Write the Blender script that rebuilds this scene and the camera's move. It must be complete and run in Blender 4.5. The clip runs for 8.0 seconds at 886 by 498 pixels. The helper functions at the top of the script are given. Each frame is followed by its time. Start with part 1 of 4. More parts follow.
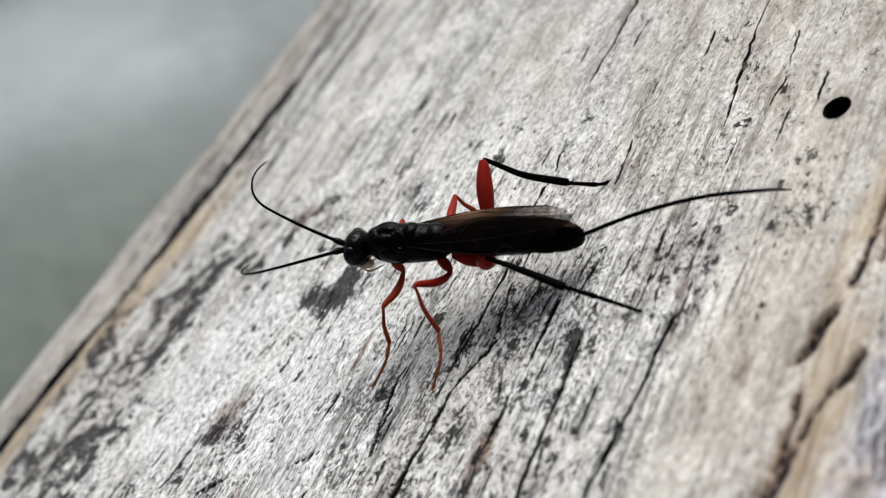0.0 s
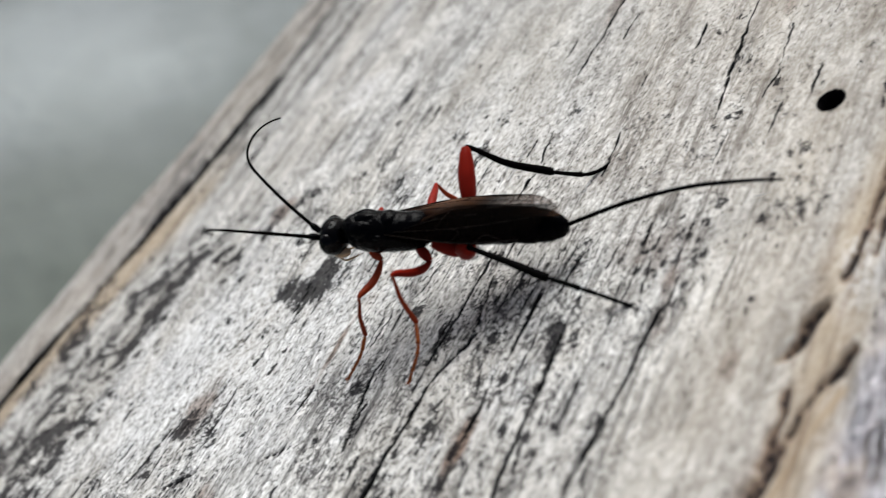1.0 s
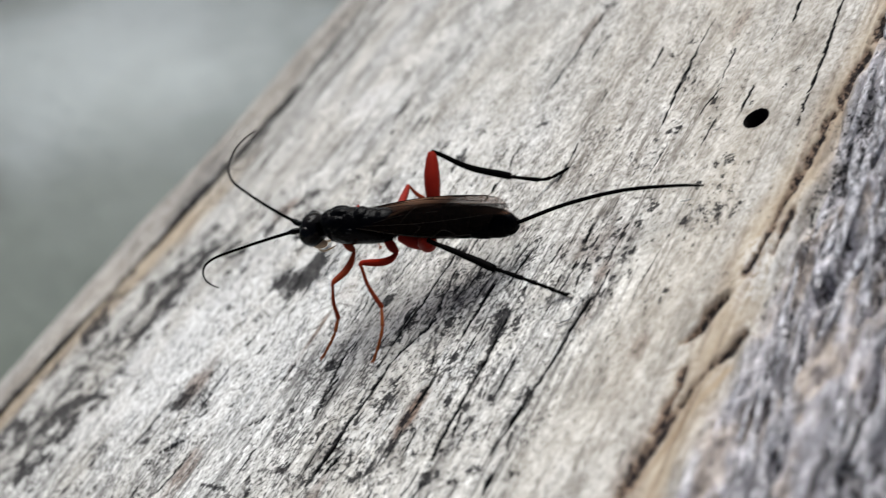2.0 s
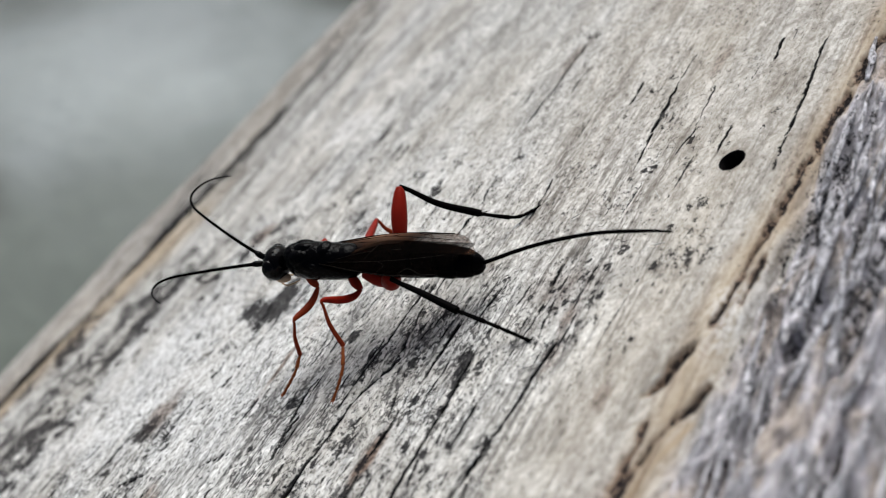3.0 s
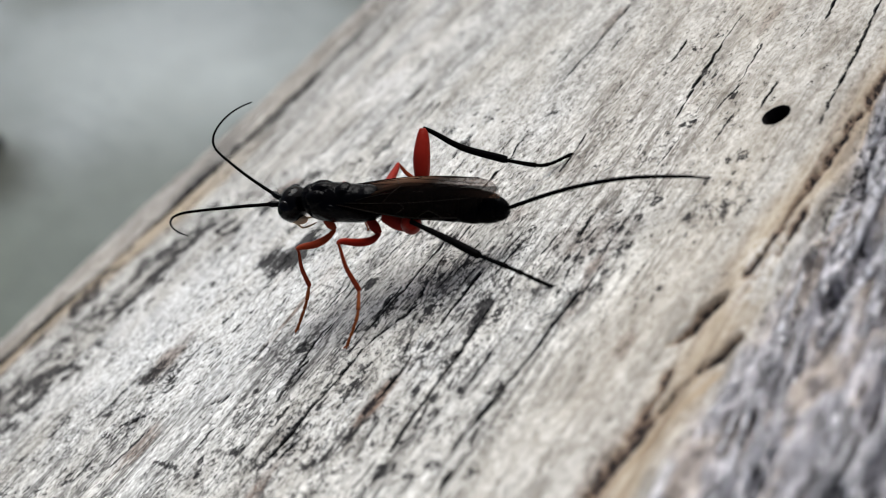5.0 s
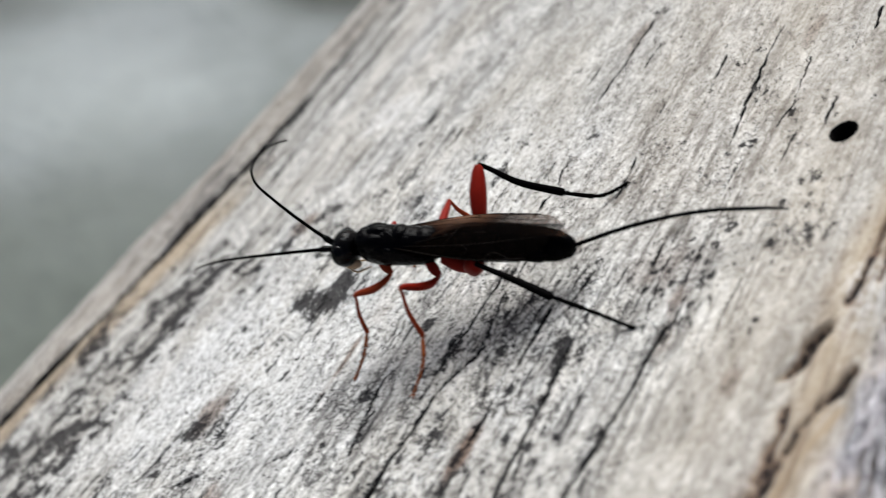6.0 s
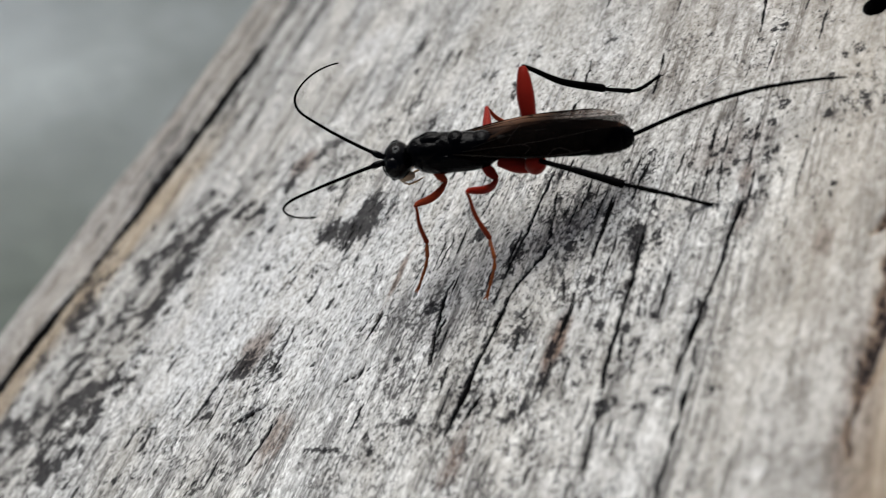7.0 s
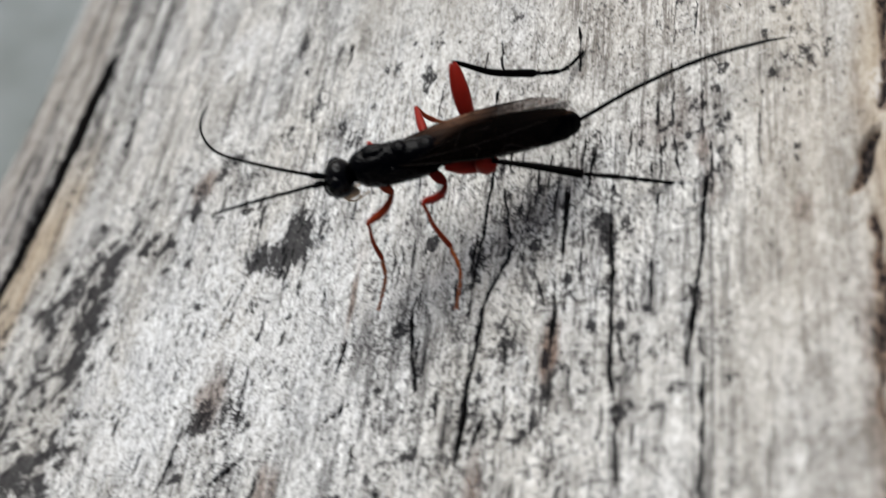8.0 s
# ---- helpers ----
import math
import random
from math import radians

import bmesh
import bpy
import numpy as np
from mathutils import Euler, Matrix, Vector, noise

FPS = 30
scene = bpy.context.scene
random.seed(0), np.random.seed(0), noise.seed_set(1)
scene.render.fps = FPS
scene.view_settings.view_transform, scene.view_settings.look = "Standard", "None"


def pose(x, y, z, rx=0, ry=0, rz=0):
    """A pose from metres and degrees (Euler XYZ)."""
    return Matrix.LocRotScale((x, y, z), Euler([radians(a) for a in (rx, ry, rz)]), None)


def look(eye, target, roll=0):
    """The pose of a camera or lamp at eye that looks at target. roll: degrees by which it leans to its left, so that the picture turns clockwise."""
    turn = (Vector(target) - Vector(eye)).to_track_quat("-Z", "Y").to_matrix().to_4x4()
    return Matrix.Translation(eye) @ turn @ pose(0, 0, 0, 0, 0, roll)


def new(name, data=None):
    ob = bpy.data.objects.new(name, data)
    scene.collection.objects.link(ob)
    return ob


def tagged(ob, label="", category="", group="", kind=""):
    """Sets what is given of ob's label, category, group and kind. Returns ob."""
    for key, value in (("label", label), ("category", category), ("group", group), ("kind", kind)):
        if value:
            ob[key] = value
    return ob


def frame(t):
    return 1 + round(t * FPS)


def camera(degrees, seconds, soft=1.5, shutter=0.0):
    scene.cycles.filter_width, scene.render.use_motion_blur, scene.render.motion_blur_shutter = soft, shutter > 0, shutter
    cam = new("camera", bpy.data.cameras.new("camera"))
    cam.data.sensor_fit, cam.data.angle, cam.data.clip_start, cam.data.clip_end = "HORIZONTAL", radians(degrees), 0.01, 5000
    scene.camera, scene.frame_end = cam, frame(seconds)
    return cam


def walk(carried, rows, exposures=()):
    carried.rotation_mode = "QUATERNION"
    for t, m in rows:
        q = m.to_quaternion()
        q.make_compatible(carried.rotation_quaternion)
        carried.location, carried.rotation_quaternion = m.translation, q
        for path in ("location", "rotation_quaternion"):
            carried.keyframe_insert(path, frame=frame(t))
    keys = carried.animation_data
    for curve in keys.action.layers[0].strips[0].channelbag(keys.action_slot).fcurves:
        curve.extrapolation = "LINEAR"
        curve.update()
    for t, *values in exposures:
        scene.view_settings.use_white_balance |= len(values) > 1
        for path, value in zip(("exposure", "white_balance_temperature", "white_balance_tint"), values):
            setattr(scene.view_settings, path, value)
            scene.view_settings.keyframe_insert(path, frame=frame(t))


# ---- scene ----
LEAN_LOG = -30.0        # the face of the trunk leans to -x
HEIGHT = 0.455          # of the place where the wasp stands
MM = 0.001
LOG = pose(0, 0, HEIGHT, 0, LEAN_LOG, 0)

cam = camera(42.1, 8.0, soft=1.0, shutter=0.35)
cam.data.dof.use_dof = True
cam.data.dof.focus_distance = 0.057
cam.data.dof.aperture_fstop = 54.0
ROWS = [
    (0.0, 0.01463, -0.02983, 0.49939, 38.155, 6.421, 24.757),
    (0.3, 0.01429, -0.03065, 0.49860, 38.197, 5.620, 25.033),
    (0.5, 0.01408, -0.03092, 0.49770, 38.099, 5.378, 25.402),
    (0.7, 0.01417, -0.03071, 0.49812, 38.030, 5.866, 25.423),
    (1.0, 0.01462, -0.02953, 0.49737, 38.812, 5.188, 25.279),
    (1.2, 0.01563, -0.03011, 0.49837, 39.128, 4.663, 25.084),
    (1.5, 0.01752, -0.03215, 0.50039, 38.668, 5.177, 25.863),
    (1.7, 0.01851, -0.03213, 0.50069, 38.929, 5.465, 26.563),
    (2.0, 0.02042, -0.03200, 0.50122, 39.820, 5.716, 27.895),
    (2.2, 0.02136, -0.03060, 0.50032, 40.432, 5.096, 27.909),
    (3.3, 0.02091, -0.02932, 0.50094, 40.875, 5.542, 30.180),
    (3.5, 0.02066, -0.02950, 0.50165, 41.470, 5.870, 31.175),
    (3.8, 0.02101, -0.02982, 0.50080, 42.329, 5.367, 32.364),
    (4.0, 0.02212, -0.03032, 0.49942, 42.278, 4.808, 33.133),
    (4.3, 0.02306, -0.03063, 0.49857, 41.012, 4.811, 33.250),
    (4.5, 0.02303, -0.02994, 0.49861, 41.066, 5.159, 32.944),
    (4.7, 0.02256, -0.03014, 0.49802, 41.283, 4.715, 32.918),
    (5.8, 0.01744, -0.02932, 0.49573, 40.881, 4.093, 29.333),
    (6.0, 0.01572, -0.03067, 0.49738, 40.899, 4.450, 28.040),
    (6.2, 0.01388, -0.03316, 0.49805, 41.283, 3.955, 27.396),
    (6.5, 0.01189, -0.03725, 0.49711, 40.326, 3.041, 25.723),
    (6.7, 0.01077, -0.03642, 0.49582, 38.813, 3.377, 23.347),
    (7.0, 0.00915, -0.03633, 0.49663, 38.691, 3.404, 20.220),
    (7.3, 0.00751, -0.03545, 0.49491, 38.466, 1.680, 16.234),
    (7.5, 0.00636, -0.03489, 0.49388, 37.528, 1.331, 13.785),
    (7.8, 0.00510, -0.03387, 0.49467, 35.773, 2.282, 9.865),
    (8.0, 0.00283, -0.03374, 0.49755, 34.914, 3.057, 7.322),
]
EXPOSURES = [(0.0, 0.08), (0.3, -0.04), (0.5, 0.0), (1.0, 0.0), (1.5, 0.08), (2.0, 0.08), (3.3, -0.05), (4.0, -0.05), (4.5, 0.04), (6.0, 0.08), (6.5, -0.03), (6.7, -0.15), (7.0, -0.20), (7.5, -0.16), (8.0, -0.08)]
walk(cam, [(t, pose(x, y, z, rx, ry, rz)) for t, x, y, z, rx, ry, rz in ROWS], exposures=EXPOSURES)

# ---- light: a bright overcast sky ----
world = bpy.data.worlds.new("world")
scene.world = world
world.use_nodes = True
nt = world.node_tree
sky = nt.nodes.new("ShaderNodeTexSky")
sky.sky_type = "NISHITA"
sky.sun_disc = False
sky.sun_elevation = radians(48)
sky.sun_rotation = radians(-26)
sky.air_density = 0.6
sky.dust_density = 6.0
sky.ozone_density = 0.3
nt.links.new(sky.outputs["Color"], nt.nodes["Background"].inputs["Color"])
nt.nodes["Background"].inputs["Strength"].default_value = 0.112
sun_data = bpy.data.lights.new("sun", "SUN")
sun_data.energy = 2.85
sun_data.angle = radians(46)
sun_data.color = (0.855, 0.955, 1.0)
sun = new("sun", sun_data)
sun.matrix_world = look((-0.37, 0.75, HEIGHT + 0.94), (0, 0, HEIGHT))


# ---- material helpers ----
def material(name, rough=0.6, base=(0.5, 0.5, 0.5)):
    m = bpy.data.materials.new(name)
    m.use_nodes = True
    b = m.node_tree.nodes["Principled BSDF"]
    b.inputs["Base Color"].default_value = (*base, 1)
    b.inputs["Roughness"].default_value = rough
    return m, m.node_tree, b


def node(tree, kind, **values):
    n = tree.nodes.new(kind)
    for key, value in values.items():
        n.inputs[key].default_value = value
    return n


def coords(tree, scale):
    """Object coordinates in millimetres, stretched by scale."""
    tc = tree.nodes.new("ShaderNodeTexCoord")
    mp = tree.nodes.new("ShaderNodeMapping")
    mp.inputs["Scale"].default_value = [1000 * s for s in scale]
    tree.links.new(tc.outputs["Object"], mp.inputs["Vector"])
    return mp.outputs["Vector"]


def noise_tex(tree, scale, detail=3.0, rough=0.55, distortion=0.0):
    n = node(tree, "ShaderNodeTexNoise", Scale=1.0, Detail=detail, Roughness=rough, Distortion=distortion)
    tree.links.new(coords(tree, scale), n.inputs["Vector"])
    return n.outputs["Fac"]


def ramp(tree, fac, *stops):
    r = tree.nodes.new("ShaderNodeValToRGB")
    e = r.color_ramp.elements
    while len(e) < len(stops):
        e.new(0.5)
    for el, (at, c) in zip(e, stops):
        el.position = at
        el.color = (*c, 1) if len(c) == 3 else c
    tree.links.new(fac, r.inputs["Fac"])
    return r.outputs["Color"]


def grey(tree, fac, low, high):
    """A mask that rises from 0 to 1 between low and high."""
    m = node(tree, "ShaderNodeMapRange")
    m.interpolation_type = "SMOOTHSTEP"
    m.inputs["From Min"].default_value, m.inputs["From Max"].default_value = low, high
    tree.links.new(fac, m.inputs["Value"])
    return m.outputs["Result"]


def mix(tree, fac, a, b, blend="MIX"):
    m = tree.nodes.new("ShaderNodeMix")
    m.data_type, m.blend_type = "RGBA", blend
    for value, socket in ((fac, m.inputs[0]), (a, m.inputs[6]), (b, m.inputs[7])):
        if isinstance(value, (int, float)):
            socket.default_value = value
        elif isinstance(value, tuple):
            socket.default_value = (*value, 1)
        else:
            tree.links.new(value, socket)
    return m.outputs[2]


def calc(tree, op, a, b):
    m = tree.nodes.new("ShaderNodeMath")
    m.operation = op
    for value, socket in ((a, m.inputs[0]), (b, m.inputs[1])):
        if isinstance(value, (int, float)):
            socket.default_value = value
        else:
            tree.links.new(value, socket)
    return m.outputs[0]


def attribute(tree, name):
    a = tree.nodes.new("ShaderNodeAttribute")
    a.attribute_name = name
    return a.outputs["Fac"]


def bump(tree, bsdf, height, strength, distance):
    b = node(tree, "ShaderNodeBump", Strength=strength, Distance=distance)
    tree.links.new(height, b.inputs["Height"])
    tree.links.new(b.outputs["Normal"], bsdf.inputs["Normal"])


def wood_material():
    m, t, b = material("weathered_wood", 0.88)
    broad = noise_tex(t, (0.13, 0.04, 0.13), 4)
    flake = noise_tex(t, (4.8, 2.6, 4.8), 5, 0.70, 0.3)
    pit = noise_tex(t, (5.2, 3.2, 5.2), 3, 0.6, 0.4)
    clump = noise_tex(t, (1.9, 1.1, 1.9), 5, 0.70, 0.7)
    streak = noise_tex(t, (1.9, 0.22, 1.9), 5, 0.64, 0.5)
    hair = noise_tex(t, (1.0, 0.03, 1.0), 6, 0.66, 0.25)
    patch = noise_tex(t, (0.6, 0.22, 0.6), 3, 0.6)
    clean = attribute(t, "clean")
    col = ramp(t, flake, (0.34, (0.17, 0.167, 0.160)), (0.43, (0.40, 0.394, 0.380)), (0.51, (0.53, 0.524, 0.508)), (0.61, (0.74, 0.737, 0.722)))
    spread = noise_tex(t, (0.95, 0.6, 0.95), 5, 0.68, 0.8)
    col = mix(t, 1.0, col, ramp(t, spread, (0.36, (0.62, 0.615, 0.61)), (0.47, (0.94, 0.935, 0.92)), (0.60, (1.13, 1.13, 1.12))), "MULTIPLY")
    col = mix(t, calc(t, "MULTIPLY", clean, 0.45), col, mix(t, grey(t, spread, 0.38, 0.6), (0.235, 0.227, 0.208), (0.385, 0.374, 0.348)))
    col = mix(t, calc(t, "SUBTRACT", 0.75, calc(t, "MULTIPLY", clean, 0.5)), col, ramp(t, streak, (0.35, (0.66, 0.655, 0.65)), (0.47, (0.92, 0.92, 0.92)), (0.62, (1.08, 1.08, 1.08))), "MULTIPLY")
    col = mix(t, calc(t, "MULTIPLY", grey(t, broad, 0.40, 0.64), 0.30), col, (0.50, 0.455, 0.38))
    col = mix(t, 1.0, col, ramp(t, noise_tex(t, (0.30, 0.16, 0.30), 3, 0.55, 0.5), (0.36, (0.82, 0.815, 0.81)), (0.50, (1.0, 1.0, 1.0)), (0.64, (1.12, 1.125, 1.13))), "MULTIPLY")
    # hairline cracks along the grain
    line = grey(t, calc(t, "ABSOLUTE", calc(t, "SUBTRACT", hair, 0.5), 0.0), 0.040, 0.006)
    line = calc(t, "MULTIPLY", calc(t, "MULTIPLY", line, grey(t, patch, 0.42, 0.56)), calc(t, "SUBTRACT", 1.0, calc(t, "MULTIPLY", clean, 0.55)))
    col = mix(t, calc(t, "MULTIPLY", line, 0.72), col, (0.06, 0.056, 0.055))
    col = mix(t, attribute(t, "warm"), col, mix(t, grey(t, streak, 0.3, 0.7), (0.25, 0.178, 0.110), (0.46, 0.378, 0.272)))
    col = mix(t, calc(t, "MULTIPLY", attribute(t, "pale"), calc(t, "MULTIPLY", grey(t, flake, 0.40, 0.56), 0.7)), col, (0.745, 0.752, 0.750))
    # the torn strip: blue-grey fluff over dark pits
    torn = attribute(t, "torn")
    fluff = calc(t, "ADD", calc(t, "MULTIPLY", clump, 0.36), calc(t, "MULTIPLY", noise_tex(t, (2.4, 0.40, 2.4), 6, 0.75, 0.6), 0.64))
    col = mix(t, torn, col, ramp(t, fluff, (0.37, (0.022, 0.020, 0.021)), (0.44, (0.19, 0.183, 0.188)), (0.52, (0.38, 0.365, 0.387)), (0.61, (0.72, 0.695, 0.74))))
    col = mix(t, calc(t, "MULTIPLY", torn, calc(t, "MULTIPLY", grey(t, patch, 0.48, 0.62), 0.6)), col, mix(t, grey(t, clump, 0.4, 0.6), (0.10, 0.072, 0.052), (0.44, 0.36, 0.28)))
    # dark specks of mould, thicker where the mask is high
    swarm = noise_tex(t, (0.42, 0.34, 0.42), 3, 0.6, 0.5)
    pale = attribute(t, "pale")
    many = calc(t, "ADD", attribute(t, "mould"), calc(t, "MULTIPLY", calc(t, "SUBTRACT", swarm, 0.5), 2.2))
    many = calc(t, "SUBTRACT", many, calc(t, "MULTIPLY", pale, 0.15))
    dots = grey(t, calc(t, "SUBTRACT", calc(t, "ADD", 0.375, calc(t, "MULTIPLY", many, 0.10)), flake), -0.02, 0.04)
    holes = grey(t, calc(t, "ADD", pit, calc(t, "MULTIPLY", many, 0.17)), 0.60, 0.66)
    dots = calc(t, "MAXIMUM", dots, calc(t, "MULTIPLY", holes, calc(t, "SUBTRACT", 1.0, calc(t, "MULTIPLY", clean, 0.5))))
    col = mix(t, calc(t, "MULTIPLY", dots, 0.85), col, (0.055, 0.052, 0.052))
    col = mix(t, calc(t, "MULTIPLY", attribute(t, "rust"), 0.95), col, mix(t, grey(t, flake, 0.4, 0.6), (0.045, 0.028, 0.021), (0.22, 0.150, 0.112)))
    stain_shade = attribute(t, "stain_shade")
    grit = noise_tex(t, (4.6, 3.0, 4.6), 4, 0.70, 0.5)
    rough = calc(t, "ADD", calc(t, "MULTIPLY", clump, 1.0), calc(t, "ADD", calc(t, "MULTIPLY", grit, 1.7), -0.85))
    far = attribute(t, "far")
    lump = noise_tex(t, (0.75, 1.15, 0.75), 4, 0.72, 0.5)
    lump = calc(t, "ADD", calc(t, "MULTIPLY", lump, 2.0), -0.5)
    rough = calc(t, "ADD", calc(t, "MULTIPLY", rough, calc(t, "SUBTRACT", 1.0, far)), calc(t, "MULTIPLY", lump, far))
    blot = grey(t, calc(t, "SUBTRACT", calc(t, "ADD", calc(t, "MULTIPLY", stain_shade, 0.70), 0.09), rough), -0.07, 0.07)
    blot = calc(t, "MULTIPLY", blot, grey(t, stain_shade, 0.05, 0.35))
    col = mix(t, calc(t, "MULTIPLY", blot, 0.92), col, mix(t, grey(t, grit, 0.42, 0.66), (0.008, 0.0075, 0.009), (0.036, 0.033, 0.034)))
    # shade inside cracks, split and beetle hole, painted as near-black colour
    col = mix(t, grey(t, calc(t, "ADD", stain_shade, calc(t, "MULTIPLY", calc(t, "SUBTRACT", flake, 0.5), 0.8)), 1.05, 1.45), col, (0.004, 0.0035, 0.0035))
    t.links.new(col, b.inputs["Base Color"])
    bump(t, b, calc(t, "ADD", calc(t, "MULTIPLY", streak, 0.25), flake), 0.25, 0.00012)
    b.inputs["Specular IOR Level"].default_value = 0.03
    return m


def ground_material():
    m, t, b = material("damp_grey_green_ground", 0.75)
    big = noise_tex(t, (0.008, 0.008, 0.008), 3)
    fine = noise_tex(t, (0.06, 0.06, 0.06), 5)
    col = ramp(t, big, (0.35, (0.15, 0.168, 0.164)), (0.62, (0.26, 0.283, 0.29)))
    col = mix(t, calc(t, "MULTIPLY", attribute(t, "moss"), 0.9), col, mix(t, fine, (0.035, 0.046, 0.032), (0.085, 0.103, 0.078)))
    col = mix(t, calc(t, "MULTIPLY", fine, 0.3), col, (0.16, 0.18, 0.155))
    col = mix(t, calc(t, "MULTIPLY", attribute(t, "dry"), 0.62), col, mix(t, fine, (0.27, 0.30, 0.295), (0.40, 0.43, 0.425)))
    col = mix(t, attribute(t, "wet"), col, mix(t, fine, (0.012, 0.014, 0.010), (0.05, 0.056, 0.042)))
    t.links.new(col, b.inputs["Base Color"])
    bump(t, b, fine, 0.6, 0.004)
    return m


def bark_material():
    m, t, b = material("dark_rotten_bark", 0.9)
    n = noise_tex(t, (0.08, 0.03, 0.08), 5)
    t.links.new(ramp(t, n, (0.35, (0.006, 0.006, 0.005)), (0.65, (0.034, 0.032, 0.026))), b.inputs["Base Color"])
    bump(t, b, n, 0.8, 0.006)
    return m


def chitin(name, base, rough, dark=None, spot=0.5, spec=0.3, relief=0.3, grain=5.0, depth=0.00006):
    m, t, b = material(name, rough, base)
    n = noise_tex(t, (2.2, 2.2, 2.2), 4)
    t.links.new(mix(t, calc(t, "MULTIPLY", n, spot), base, dark or tuple(0.45 * c for c in base)), b.inputs["Base Color"])
    bump(t, b, noise_tex(t, (grain, grain, grain), 3), relief, depth)
    b.inputs["Specular IOR Level"].default_value = spec
    return m


def wing_material():
    m, t, b = material("smoky_wing_membrane", 0.45)
    n = noise_tex(t, (0.9, 0.9, 0.9), 3)
    amber = attribute(t, "amber")
    col = mix(t, amber, mix(t, n, (0.0012, 0.0010, 0.0009), (0.004, 0.003, 0.0024)), (0.30, 0.155, 0.095))
    t.links.new(col, b.inputs["Base Color"])
    t.links.new(attribute(t, "dense"), b.inputs["Alpha"])
    b.inputs["IOR"].default_value = 1.02
    bump(t, b, noise_tex(t, (1.6, 1.6, 1.6), 2), 0.5, 0.0001)
    return m


WOOD = wood_material()
GROUND = ground_material()
BARK = bark_material()
BLACK = chitin("black_chitin", (0.0008, 0.0008, 0.0010), 0.05, spec=0.09, relief=0.5, grain=3.0)
PITTED = chitin("black_pitted_chitin", (0.0008, 0.0008, 0.0011), 0.03, spec=0.042, relief=0.8, grain=3.2, depth=0.00010)
BELLY = chitin("black_abdomen_chitin", (0.0008, 0.0008, 0.0010), 0.25, spec=0.02, relief=0.4)
EYE = chitin("black_eye", (0.001, 0.001, 0.001), 0.06, spec=0.14)
RED = chitin("red_chitin", (0.23, 0.012, 0.005), 0.40, (0.12, 0.007, 0.004), spec=0.07)
ORANGE = chitin("orange_chitin", (0.25, 0.034, 0.010), 0.42, (0.17, 0.018, 0.005), spec=0.08)
TARSUS = chitin("orange_brown_foot", (0.27, 0.072, 0.022), 0.45, (0.14, 0.03, 0.01), spec=0.08)
DARK_LEG = chitin("black_leg_chitin", (0.002, 0.0018, 0.0018), 0.45, spec=0.01)
CREAM = chitin("cream_chitin", (0.50, 0.34, 0.20), 0.5, spec=0.1)
VEIN = chitin("dark_wing_vein", (0.006, 0.004, 0.003), 0.45, spec=0.03)
WING = wing_material()


# ---- mesh helpers ----
def part(name, bm, mat, parent=None, label="", smooth=True):
    me = bpy.data.meshes.new(name)
    bm.to_mesh(me)
    bm.free()
    me.materials.append(mat)
    if smooth:
        me.polygons.foreach_set("use_smooth", [True] * len(me.polygons))
    ob = new(name, me)
    ob.parent = parent
    return tagged(ob, label)


def spline(points, count):
    """Catmull-Rom through rows of numbers."""
    p = np.array(points, float)
    p = np.vstack([2 * p[0] - p[1], p, 2 * p[-1] - p[-2]])
    out = []
    for s in np.linspace(0, len(p) - 3 - 1e-6, count):
        i, f = int(s), s - int(s)
        a, b, c, d = p[i:i + 4]
        out.append(0.5 * (2 * b + (c - a) * f + (2 * a - 5 * b + 4 * c - d) * f * f + (3 * b - a - 3 * c + d) * f ** 3))
    return np.array(out)


def tube(rows, count=20, sides=12, up=(0, 0, 1), bm=None, straight=False):
    """A swept body in mm. Rows: x, y, z, half width, half height."""
    bm = bm or bmesh.new()
    s = spline(rows, count) if not straight else np.array(rows, float)
    pts, rad = s[:, :3], np.maximum(s[:, 3:5], 0.004)
    tang = np.gradient(pts, axis=0)
    rings = []
    for p, r, d in zip(pts, rad, tang):
        d = Vector(d).normalized()
        side = Vector(up).cross(d)
        side = side.normalized() if side.length > 1e-4 else d.orthogonal().normalized()
        top = d.cross(side)
        rings.append([bm.verts.new((Vector(p) + side * r[0] * math.cos(a) + top * r[1] * math.sin(a)) * MM)
                      for a in (2 * math.pi * k / sides for k in range(sides))])
    for a, b in zip(rings, rings[1:]):
        for k in range(sides):
            bm.faces.new((a[k], a[(k + 1) % sides], b[(k + 1) % sides], b[k]))
    bm.faces.new(rings[0][::-1])
    bm.faces.new(rings[-1])
    return bm


def ball(centre, radii, axes=None, segments=24, rings=16, bm=None):
    """An ellipsoid in mm, along the three given axes."""
    bm = bm or bmesh.new()
    made = bmesh.ops.create_uvsphere(bm, u_segments=segments, v_segments=rings, radius=1.0)["verts"]
    ax = [Vector(a) for a in (axes or ((1, 0, 0), (0, 1, 0), (0, 0, 1)))]
    for v in made:
        v.co = (Vector(centre) + sum((ax[k] * v.co[k] * radii[k] for k in range(3)), Vector())) * MM
    return bm


# ---- the trunk ----
def lattice(i, j, seed):
    h = (i.astype(np.int64) * 374761393 + j.astype(np.int64) * 668265263 + seed * 974634777) & 0x7FFFFFFF
    h = ((h ^ (h >> 13)) * 1274126177) & 0x7FFFFFFF
    return ((h ^ (h >> 16)) & 0xFFFF) / 65535.0


